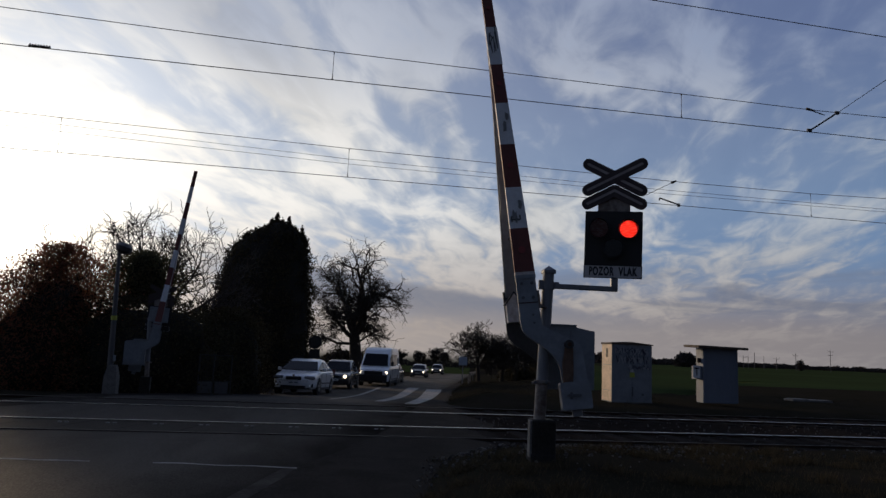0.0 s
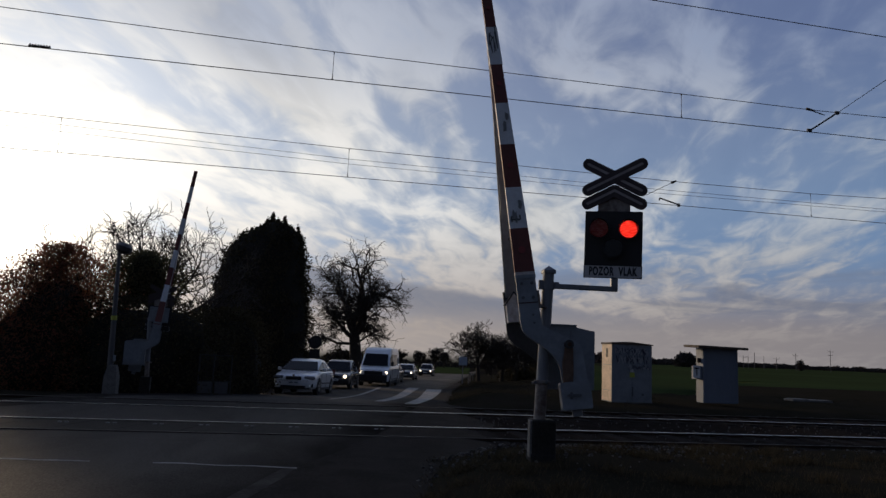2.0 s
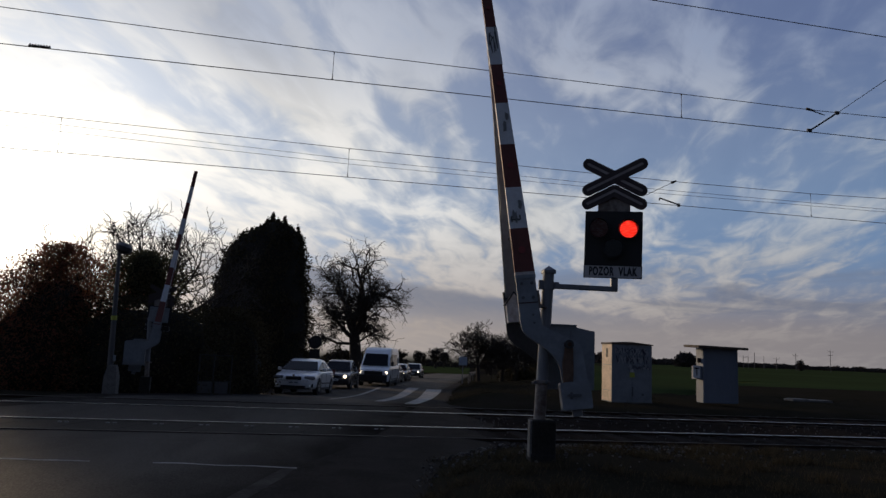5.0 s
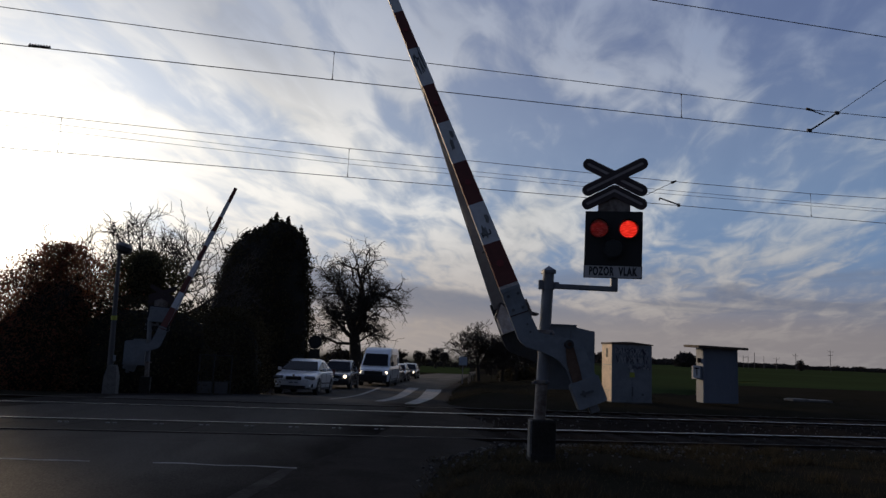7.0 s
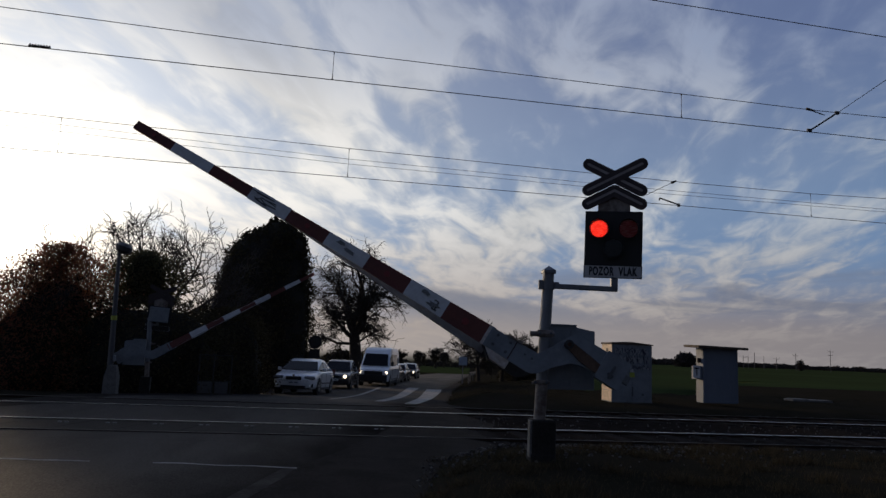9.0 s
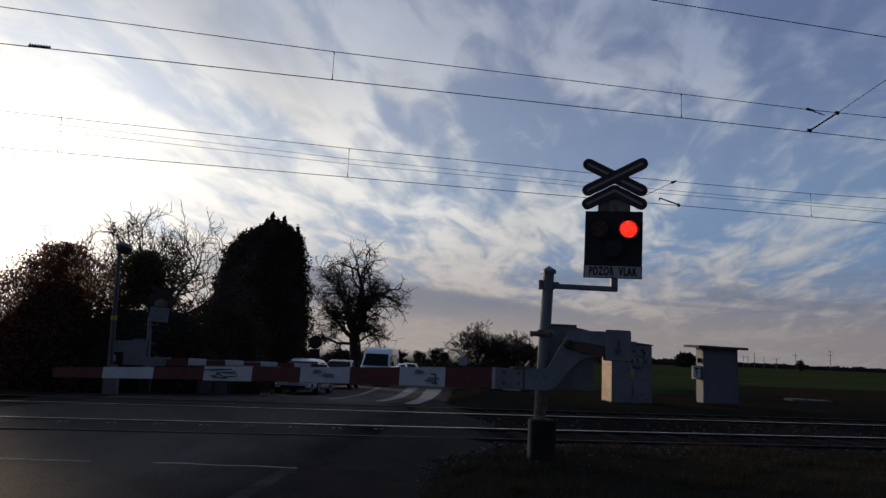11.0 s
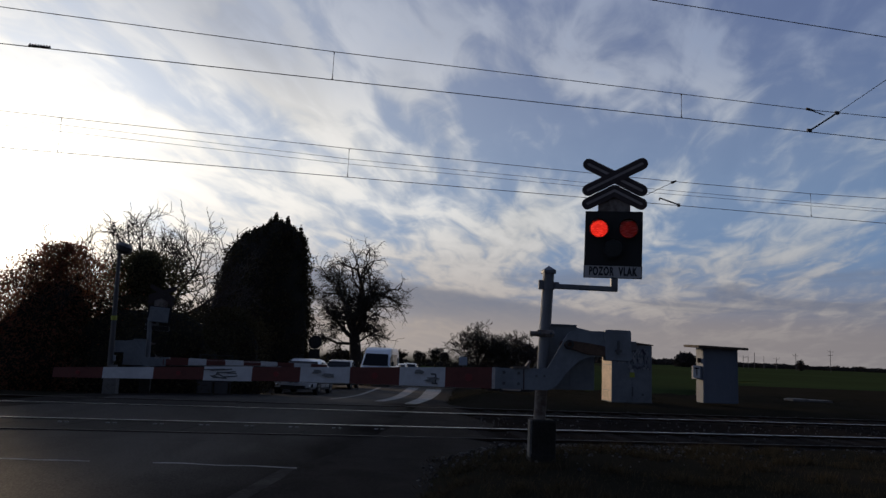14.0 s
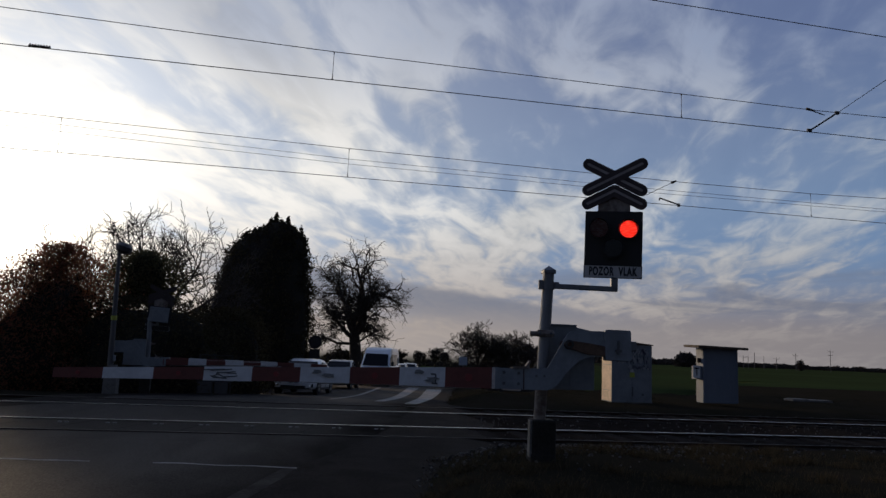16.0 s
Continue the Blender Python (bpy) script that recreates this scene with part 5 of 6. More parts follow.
def lump_core(name, rings, mat, seed, n=18, rough=0.12):
    """A lumpy solid inside a crown: rings of (centre x, centre y, z, radius x, radius y)."""
    vs, fs = [], []
    for j, (cx, cy, z, rx, ry) in enumerate(rings):
        for i in range(n):
            a = 2 * math.pi * i / n
            k = 1 + rough * noise.noise((math.cos(a) * 2 + seed, math.sin(a) * 2, z * 0.9))
            vs.append((cx + rx * k * math.cos(a), cy + ry * k * math.sin(a), z))
    for j in range(len(rings) - 1):
        for i in range(n):
            fs.append((j * n + i, j * n + (i + 1) % n, (j + 1) * n + (i + 1) % n, (j + 1) * n + i))
    fs += [tuple(range(n))[::-1], tuple(range((len(rings) - 1) * n, len(rings) * n))]
    return raw_mesh(name, vs, fs, mat, True)


def foliage(rings, count, size, mat, seed, shell=0.25, fuzz=0.12, lumps=0.16):
    zs = [r[2] for r in rings]

    def sample(rs):
        z = rs.uniform(zs[0], zs[-1])
        while rs.rand() > np.interp(z, zs, [r[3] for r in rings]) / max(r[3] for r in rings) + 0.15:
            z = rs.uniform(zs[0], zs[-1])
        cx, cy, rx, ry = (np.interp(z, zs, [r[k] for r in rings]) for k in (0, 1, 3, 4))
        a = rs.uniform(0, 2 * math.pi)
        bulge = 1 + lumps * noise.noise((math.cos(a) * 2.2 + seed, math.sin(a) * 2.2, z * 1.1)) + lumps * 0.5 * noise.noise((math.cos(a) * 6, math.sin(a) * 6 + seed, z * 3.0))
        f = (1 - shell * rs.rand() ** 1.5) * bulge + fuzz * rs.normal() * 0.3
        return cx + rx * f * math.cos(a), cy + ry * f * math.sin(a), z + rs.normal() * size
    return leaf_cloud(seed, count, sample, size, mat)


def shrub(name, m, rings, count, size, mat, seed, label, category="bush", shell=0.3, inner=0.86, stem=None, lumps=0.18, fuzz=0.15, core_top=1.0):
    t = thing(name, m, label, category)
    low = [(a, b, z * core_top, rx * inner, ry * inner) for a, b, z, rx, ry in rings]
    # solid filler whose dark colour stands for shade inside the bush
    part("core", lump_core("core", low, M["core"], seed, n=30, rough=0.4), None, t, "solid core with the bush's inner shade painted dark")
    part("leaves", foliage(rings, count, size, mat, seed, shell, fuzz, lumps), None, t)
    if stem:
        part("trunk", Shape().tube((0, 0, -0.2), (0, 0, stem), 0.18, 0.12, n=8), M["bark"], t)
    return t


# tall clipped conifer beside the road: the crown sways as one piece
conifer = thing("conifer", pose(-2.75, 39.0, -1.35), "tall dense dark conifer with a jagged double top", "tree")
part("trunk", Shape().tube((0, 0, -0.3), (0, 0, 5.0), 0.35, 0.2, n=10), M["bark"], conifer)
CON = [((l + r) / 2, 0, z, (r - l) / 2, (r - l) * 0.46) for z, l, r in ((0.1, -3.3, 2.6), (2.8, -3.15, 2.55), (5.3, -2.85, 2.3), (6.5, -2.62, 2.15), (7.5, -2.38, 2.0), (8.2, -1.9, 1.82), (8.6, -1.4, 1.65), (9.0, -0.6, 1.25), (9.35, -0.1, 0.6))]
crown = part("crown", lump_core("crown", [(a, b, z, rx * 0.92, ry * 0.92) for a, b, z, rx, ry in CON], M["core"], 4, n=26, rough=0.1), None, conifer, "dense conifer crown, inner shade painted dark")
part("sprays", foliage(CON, 46000, 0.07, M["conifer"], 8, 0.2, 0.16, 0.2), None, crown)
rnd = random.Random(2)
for x, z, h, r in ((0.0, 8.9, 1.0, 0.30), (-0.25, 8.8, 0.75, 0.25), (0.30, 8.8, 0.75, 0.26), (0.66, 8.7, 1.0, 0.25), (1.05, 8.3, 0.9, 0.25), (1.42, 8.1, 1.15, 0.26), (1.62, 7.6, 0.9, 0.24), (-0.6, 8.5, 0.65, 0.28), (-1.05, 8.2, 0.70, 0.28), (-1.5, 7.9, 0.75, 0.28), (-2.0, 7.3, 0.65, 0.28)):
    tip = [(x, 0.1, z, r, r), (x, 0.1, z + h * 0.5, r * 0.75, r * 0.75), (x, 0.1, z + h, 0.06, 0.06)]
    part("leader", foliage(tip, 420, 0.075, M["conifer"], rnd.randrange(99), 0.9, 0.2), None, crown)

# hedge and bushes behind the far barrier
shrub("hedge", pose(-9.0, 25.4, -0.5), [(0.1, 0, 0, 3.3, 1.4), (0.1, 0, 1.6, 3.2, 1.4), (0.0, 0, 2.4, 2.9, 1.2), (0.1, 0, 3.1, 2.4, 1.0), (0.3, 0, 3.8, 1.75, 0.8), (0.45, 0, 4.4, 1.2, 0.6), (0.5, 0, 4.95, 0.55, 0.3)], 46000, 0.046, M["russet"], 21,
      "tall russet-leaved bush thinning towards the top", inner=0.56, shell=1.0, lumps=0.55, fuzz=0.5, core_top=0.74)
bare_tree("bush_stems", pose(-8.9, 25.4, -0.5), "thin bare stems standing out of the russet bush", seed=23, height=2.6, spread=2.3, trunk_r=0.06, fork=0.2, kids=(12, 7, 6, 3), wild=0.3, upward=0.6, least=0.008)
shrub("hedge", pose(-5.7, 25.2, -0.45), [(0, 0, 0, 2.8, 1.5), (0, 0, 1.4, 2.7, 1.5), (0, 0, 2.2, 2.5, 1.3), (0, 0, 2.8, 2.0, 0.9), (0, 0, 3.2, 1.3, 0.5)], 22000, 0.045, M["hedge"], 23,
      "dense dark hedge beside the crossing", inner=0.82, shell=0.5, lumps=0.45, fuzz=0.5, core_top=0.86)
shrub("hedge", pose(-3.6, 27.5, -0.55), [(0, 0, 0, 1.9, 1.5), (0, 0, 1.4, 1.9, 1.5), (0.1, 0, 2.2, 1.7, 1.2), (0.2, 0, 2.8, 1.3, 0.8), (0.4, 0, 3.2, 0.7, 0.5)], 16000, 0.05, M["hedge"], 25,
      "dense dark hedge beside the road", inner=0.8, shell=0.5, lumps=0.45, fuzz=0.45, core_top=0.85)
shrub("ivy_clump", pose(-6.15, 26.5, 2.6), [(0, 0, 0, 0.9, 0.8), (0, 0, 0.5, 1.15, 1.0), (0, 0, 1.1, 1.2, 1.0), (0, 0, 1.6, 0.85, 0.7), (0, 0, 1.9, 0.3, 0.3)], 9000, 0.05, M["ivy"], 27,
      "round ivy-covered tree top", "ivy", inner=0.45, shell=0.75, lumps=0.5, fuzz=0.5)
shrub("hedge", pose(-13.5, 26.5, -0.5), [(0, 0, 0, 3.2, 1.6), (0, 0, 1.2, 3.0, 1.6), (0, 0, 1.8, 2.4, 1.2), (0, 0, 2.4, 1.2, 0.8)], 12000, 0.05, M["russet"], 29, "low russet bush along the track side", inner=0.7, shell=0.7, lumps=0.5, fuzz=0.5, core_top=0.8)
bare_tree("bare_tree", pose(-6.3, 30.0, -0.7), "leafless crooked tree with several stems rising behind the hedge", seed=14, height=2.7, spread=4.2, trunk_r=0.20, fork=0.25, kids=(0, 10, 7, 4), wild=0.24, upward=0.35, droop=0.0, least=0.0125, tip=0.7,
          fan=((0.75, -54, 4.3, 0.44), (0.90, -34, 3.8, 0.5), (1.0, -14, 3.1, 0.42), (1.0, 8, 2.9, 0.42), (0.95, 28, 3.4, 0.46), (0.85, 48, 4.0, 0.5), (0.70, 62, 3.8, 0.4), (0.50, 74, 3.3, 0.36)))
bare_tree("bare_tree", pose(-9.0, 30.0, -0.7), "leafless thin tree rising behind the hedge", seed=17, height=4.6, spread=2.7, trunk_r=0.08, fork=0.35, kids=(8, 6, 5, 3), wild=0.22, upward=0.8, least=0.0085)
bare_tree("bare_tree", pose(-7.6, 31.0, -0.7), "leafless thin tree rising behind the hedge", seed=18, height=3.8, spread=2.5, trunk_r=0.08, fork=0.3, kids=(7, 6, 5, 3), wild=0.22, upward=0.8, least=0.0085)
# old roadside tree
bare_tree("bare_tree", pose(3.72, 60.0, -1.5), "old leafless roadside tree with a thick trunk and drooping twigs", seed=12, height=3.9, spread=6.3, trunk_r=0.62, fork=0.40, kids=(0, 12, 10, 5), wild=0.42, upward=0.55, droop=0.14, trunk_bend=0.06, lean=(-0.05, 0), least=0.015, tip=0.72,
          fan=((1.0, 24, 6.6, 0.6), (1.0, 6, 6.0, 0.5), (1.0, -14, 5.2, 0.45), (0.95, -38, 4.7, 0.42), (0.9, -58, 4.0, 0.34), (0.8, -80, 3.2, 0.24), (0.98, 40, 4.2, 0.42), (0.9, 60, 3.2, 0.28), (0.8, 80, 2.6, 0.18)))
shrub("undergrowth", pose(2.6, 63, -1.6), [(0, 0, 0, 2.6, 1.0), (0, 0, 1.3, 2.6, 1.0), (0, 0, 2.2, 1.6, 0.7), (0, 0, 2.6, 0.6, 0.4)], 2000, 0.12, M["hedge"], 31, "dark roadside undergrowth", inner=0.7)
shrub("undergrowth", pose(5.3, 66, -1.7), [(0, 0, 0, 1.6, 1.0), (0, 0, 1.6, 1.6, 1.0), (0, 0, 2.5, 1.0, 0.7), (0, 0, 2.9, 0.4, 0.4)], 1500, 0.12, M["hedge"], 33, "dark roadside undergrowth", inner=0.7)
shrub("undergrowth", pose(21.5, 71, land_z(21.5, 71) - 0.1), [(0, 0, 0, 2.6, 1.0), (0, 0, 0.6, 2.6, 1.0), (0, 0, 1.1, 1.8, 0.7), (0, 0, 1.4, 0.6, 0.4)], 2200, 0.10, M["hedge"], 37, "low dark thicket under the orchard trees", inner=0.45, lumps=0.4, fuzz=0.4)
shrub("undergrowth", pose(26.0, 75, land_z(26.0, 75) - 0.1), [(0, 0, 0, 2.8, 1.0), (0, 0, 0.9, 2.8, 1.0), (0, 0, 1.6, 1.8, 0.7), (0, 0, 2.0, 0.6, 0.4)], 2200, 0.10, M["hedge"], 39, "low dark thicket under the orchard trees", inner=0.45, lumps=0.4, fuzz=0.4)
# small orchard trees on the verge
for i, (x, y, h, sp) in enumerate(((15.45, 65, 2.3, 4.3), (18.3, 67, 2.2, 3.4), (20.6, 70, 2.6, 3.2), (23.8, 77, 2.6, 3.0))):
    bare_tree("orchard_tree", pose(x, y, land_z(x, y) - 0.1), "low spreading leafless orchard tree on the verge", group="orchard trees on the verge", seed=40 + i, height=h, spread=sp, trunk_r=0.21, fork=0.45, kids=(13, 8, 7, 5), wild=0.42, upward=0.30, droop=0.10, least=0.017)
for i, (x, y, h) in enumerate(((37.5, 250, 4.5), (43.5, 250, 5.2), (29.5, 240, 4.2), (56, 300, 5))):
    bare_tree("distant_tree", pose(x, y, land_z(x, y) - 0.3), "distant leafless roundish tree in the fields", group="distant trees", seed=60 + i, height=h, spread=h * 0.75, trunk_r=0.35, fork=0.3, levels=3, kids=(14, 10, 9), wild=0.4, upward=0.5, least=0.07)


def far_row(name, pts, seed, label, width=3.0):
    """A far hedgerow: a lumpy ridge along a line of (x, y, height)."""
    rnd = random.Random(seed)
    vs, fs = [], []
    for i in range(len(pts) - 1):
        (x0, y0, h0), (x1, y1, h1) = pts[i], pts[i + 1]
        n = max(2, int(math.hypot(x1 - x0, y1 - y0) / 2.2))
        for j in range(n):
            f = j / n
            x, y, h = x0 + (x1 - x0) * f, y0 + (y1 - y0) * f, h0 + (h1 - h0) * f
            for q in range(46):
                z = land_z(x, y) + 0.8 * h * rnd.random() ** 0.8 * (0.75 + 0.5 * noise.noise((x * 0.11, y * 0.11, seed)))
                px, py = x + rnd.gauss(0, 1.6), y + rnd.gauss(0, 1.2)
                s = rnd.uniform(0.35, 0.9)
                a = rnd.uniform(0, 3.14)
                o = len(vs)
                vs += [(px - s * math.cos(a), py - s * math.sin(a), z), (px, py, z - s * 0.9), (px + s * math.cos(a), py + s * math.sin(a), z), (px, py, z + s * 0.9)]
                fs.append((o, o + 1, o + 2, o + 3))
    tagged(part(name, raw_mesh(name, vs, fs, M["hedgerow"]), None, None), label, "hedgerow", kind="stuff")


far_row("far_hedgerow", [(96, 230, 4.2), (150, 300, 4.0), (250, 420, 4.6), (420, 560, 5.5), (700, 720, 7.5)], 3, "dark distant hedgerow along the edge of the field")
far_row("far_hedgerow", [(-20, 420, 5), (40, 420, 5), (110, 420, 5.5), (150, 420, 5)], 5, "dark distant belt of trees past the road")
shrub("distant_tree", pose(121.5, 215, -1.2), [(0, 0, 0, 3.6, 2), (0, 0, 2.2, 4.0, 2.2), (0, 0, 3.8, 3.2, 2.0), (0, 0, 4.9, 1.4, 1.0)], 2200, 0.35, M["hedgerow"], 71, "round dark distant bush at the field edge", "tree")
shrub("distant_tree", pose(229, 300, -1.5), [(0, 0, 0, 1.2, 1), (0, 0, 2.6, 2.4, 1.6), (0, 0, 4.2, 2.0, 1.4), (0, 0, 5.4, 0.7, 0.7)], 900, 0.3, M["hedgerow"], 73, "round distant tree at the field edge", "tree", inner=0.3, shell=0.9)


def grass_patch(name, count, spread, mat, label, seed):
    """Blades over an area; spread(rs) gives a place and a height, or nothing on the road."""
    rs = np.random.RandomState(seed)
    vs, fs = [], []
    for i in range(count):
        x, y, h = spread(rs)
        if abs(x - road_x(y)) < (5.0 if y < 12 else 4.25 if x < road_x(y) else right_edge(y) + 0.1):
            continue
        z = land_z(x, y) - 0.01
        a, l, w = rs.uniform(0, 6.28), rs.uniform(-1.2, 1.2) * h, rs.uniform(0.0012, 0.0035) * (1 + y / 20)
        o = len(vs)
        dx, dy = math.cos(a) * w, math.sin(a) * w
        vs += [(x - dx, y - dy, z), (x + dx, y + dy, z), (x + l, y + l * 0.4, z + h)]
        fs.append((o, o + 1, o + 2))
    tagged(part(name, raw_mesh(name, vs, fs, mat), None, None), label, "grass", kind="stuff")


def verge(rs):
    if rs.rand() < 0.5:
        return rs.uniform(3, 34), rs.uniform(19.2, 29), rs.uniform(0.012, 0.05)
    y = rs.uniform(19.5, 60)
    return road_x(y) + right_edge(y) + rs.uniform(0.0, 8.5), y, rs.uniform(0.02, 0.08)


TUFTS = [(random.Random(i).uniform(-0.5, 11), random.Random(i + 500).uniform(5.0, 9.6)) for i in range(170)]


def tufted(rs):
    if rs.rand() < 0.45:
        return rs.uniform(-1, 12), rs.uniform(4.6, 9.8), rs.uniform(0.012, 0.05)
    cx, cy = TUFTS[rs.randint(len(TUFTS))]
    return cx + rs.normal() * 0.10, cy + rs.normal() * 0.08, rs.uniform(0.04, 0.13)


grass_patch("grass", 52000, verge, M["grass"], "dry dull green verge grass", 9)
grass_patch("dry_grass", 60000, tufted, M["straw"], "dry straw-coloured grass tufts on the near verge", 10)


# ---- vehicles ----
def wheel_set(parent, xs, ys, r, w):
    ty = Shape()
    n = 24
    prof = [(-w / 2, r * 0.66), (-w / 2, r * 0.92), (-w / 2 + 0.03, r), (w / 2 - 0.03, r), (w / 2, r * 0.92), (w / 2, r * 0.66)]
    vs = [(x, q * math.cos(2 * math.pi * i / n), q * math.sin(2 * math.pi * i / n)) for x, q in prof for i in range(n)]
    ty.add(vs, [(j * n + i, j * n + (i + 1) % n, (j + 1) * n + (i + 1) % n, (j + 1) * n + i) for j in range(5) for i in range(n)])
    tm = ty.mesh("tyre", M["tyre"], True)
    rm = Shape().tube((-w / 2 + 0.02, 0, 0), (w / 2 - 0.02, 0, 0), r * 0.66, n=20)
    for i in range(5):
        a = 2 * math.pi * i / 5
        rm.box((0, 0, r * 0.36), (w + 0.004, r * 0.16, r * 0.55), 0, Matrix.Rotation(a, 4, "X"))
    rmm = rm.mesh("rim", M["rim"])
    for x in xs:
        for y in ys:
            wh = part("wheel", Shape().tube((-w / 2, 0, 0), (w / 2, 0, 0), r * 0.2, n=8), M["trim"], parent, "", pose(x, y, r))
            part("tyre", tm, None, wh)
            part("rim", rmm, None, wh, "alloy rim")


def smooth_loft(rings, steps):
    """Body panels: ring corners cut twice, stations joined by a curve."""
    soft = []
    for ring in rings:
        r = [Vector(p) for p in ring]
        for _ in range(2):
            r = [q for i in range(len(r)) for q in (r[i].lerp(r[(i + 1) % len(r)], 0.22), r[i].lerp(r[(i + 1) % len(r)], 0.78))]
        soft.append(r)
    if steps > 1:
        full = []
        n = len(soft)
        for i in range(n - 1):
            p0, p1, p2, p3 = soft[max(i - 1, 0)], soft[i], soft[i + 1], soft[min(i + 2, n - 1)]
            for s in range(steps):
                t = s / steps
                full.append([0.5 * ((2 * b) + (c - a) * t + (2 * a - 5 * b + 4 * c - d) * t * t + (3 * b - a - 3 * c + d) * t ** 3) for a, b, c, d in zip(p0, p1, p2, p3)])
        soft = full + [soft[-1]]
    return Shape().loft(soft)


def vehicle(m, label, category, paint, L, W, H, kind, lit, group="", fog=False):
    """A car or van; its front faces -y, its origin is on the road under its middle."""
    b = thing("van" if kind == "van" else "car", m, label, category, group)
    f = -L / 2
    hw = W / 2
    # lower body: stations of (y, half width, sill height, shoulder height)
    if kind == "van":
        st = [(f, hw * 0.80, 0.34, 0.86), (f + 0.10, hw * 0.93, 0.26, 1.02), (f + 0.45, hw * 0.99, 0.24, 1.16), (f + 1.05, hw, 0.24, 1.30), (f + 2.6, hw, 0.26, 1.34), (L / 2 - 0.1, hw, 0.30, 1.36), (L / 2, hw * 0.97, 0.36, 1.34)]
        gl = [(f + 0.55, 0.93, 1.16, 1.17), (f + 1.42, 0.85, 1.20, 2.22), (f + 1.9, 0.84, 1.2, H - 0.06), (f + 2.8, 0.83, 1.2, H), (L / 2 - 0.25, 0.83, 1.2, H), (L / 2, 0.85, 1.2, H - 0.10)]
    else:
        st = [(f, hw * 0.74, 0.30, 0.62), (f + 0.07, hw * 0.88, 0.22, 0.72), (f + 0.28, hw * 0.97, 0.20, 0.80), (f + 0.9, hw, 0.20, 0.90), (f + 1.35, hw, 0.20, 0.95), (f + 2.4, hw, 0.20, 0.97), (L / 2 - 0.5, hw, 0.22, 1.0), (L / 2 - 0.08, hw * 0.95, 0.26, 0.99), (L / 2, hw * 0.86, 0.34, 0.90)]
        gl = [(f + 0.98, 0.88, 0.90, 0.905), (f + 1.72, 0.72, 0.94, H - 0.10), (f + 2.15, 0.70, 0.95, H), (f + 2.9, 0.70, 0.96, H - 0.01), (L / 2 - 0.75, 0.68, 0.97, H - 0.12), (L / 2 - 0.12, 0.80, 0.98, 1.0)]
    rings = []
    for y, w, lo, hi in st:
        rings.append([(-w * 0.88, y, lo), (w * 0.88, y, lo), (w, y, lo + 0.10), (w, y, lo + (hi - lo) * 0.62), (w * 0.97, y, hi - 0.06), (w * 0.86, y, hi), (0, y, hi + 0.025), (-w * 0.86, y, hi), (-w * 0.97, y, hi - 0.06), (-w, y, lo + (hi - lo) * 0.62), (-w, y, lo + 0.10)])
    body = part("body", smooth_loft(rings, 4), paint, b, smooth=True)
    body.data.set_sharp_from_angle(angle=math.radians(40))
    # greenhouse
    rr = []
    for y, wt, lo, hi in gl:
        k = hw * (0.93 if kind != "van" else 0.98)
        t = hw * wt
        rr.append([(-k, y, lo), (k, y, lo), (t + (k - t) * 0.12, y, hi - 0.05 if hi > lo + 0.1 else hi), (t * 0.9, y, hi), (-t * 0.9, y, hi), (-t - (k - t) * 0.12, y, hi - 0.05 if hi > lo + 0.1 else hi)])
    cabin = part("cabin", smooth_loft(rr, 1), paint, b, smooth=True)
    cabin.data.set_sharp_from_angle(angle=math.radians(35))

    def quad(name, pts, mat, lab="", push=(0, 0, 0)):
        s = Shape()
        v = [Vector(p) + Vector(push) for p in pts]
        nrm = (v[1] - v[0]).cross(v[2] - v[0]).normalized() * 0.012
        s.add([p - nrm for p in v] + [p + nrm for p in v], [(0, 1, 2, 3), (7, 6, 5, 4), (0, 4, 5, 1), (1, 5, 6, 2), (2, 6, 7, 3), (3, 7, 4, 0)])
        return part(name, s, mat, b, lab)

    def on(i, j, tt, s):
        """A point on the greenhouse between stations, s: share of the way up the ring side."""
        a, c = rr[i], rr[i + 1]
        lo = Vector(a[1]).lerp(Vector(c[1]), tt)
        hi = Vector(a[2]).lerp(Vector(c[2]), tt)
        return lo.lerp(hi, s)
    # windscreen
    (y0, w0, _, z0), (y1, w1, _, z1) = gl[0], gl[1]
    if kind == "van":
        quad("windscreen", [(-hw * 0.84, y0 + 0.06, z0 + 0.10), (hw * 0.84, y0 + 0.06, z0 + 0.10), (hw * w1 * 0.88, y1 - 0.17, z1 - 0.20), (-hw * w1 * 0.88, y1 - 0.17, z1 - 0.20)], M["car_glass"], "dark windscreen", (0, -0.02, 0.02))
    else:
        quad("windscreen", [(-hw * 0.84, y0 + 0.08, z0 + 0.05), (hw * 0.84, y0 + 0.08, z0 + 0.05), (hw * w1 * 0.93, y1 - 0.06, z1 - 0.05), (-hw * w1 * 0.93, y1 - 0.06, z1 - 0.05)], M["car_glass"], "dark windscreen", (0, -0.01, 0.015))
    spans = [(0.95, 1.55), (1.62, 2.35)] if kind == "van" else [(1.05, 2.05), (2.12, 2.95)]
    if kind == "van":
        spans = [(1.15, 1.95), (2.1, 3.3), (3.4, 4.6)]
    for side in (-1, 1):
        for a0, a1 in spans:
            pts = []
            for yy, up in ((f + a0, 0), (f + a1, 0), (f + a1, 1), (f + a0, 1)):
                top = np.interp(yy, [g[0] for g in gl], [g[3] for g in gl])
                wt = np.interp(yy, [g[0] for g in gl], [g[1] for g in gl])
                k = hw * (0.93 if kind != "van" else 0.98)
                lo = np.interp(yy, [g[0] for g in gl], [g[2] for g in gl]) + (0.06 if kind != "van" else 0.15)
                hi = max(min(top - 0.13, H - 0.13 if kind != "van" else 2.05), lo + 0.03)
                z = hi if up else lo
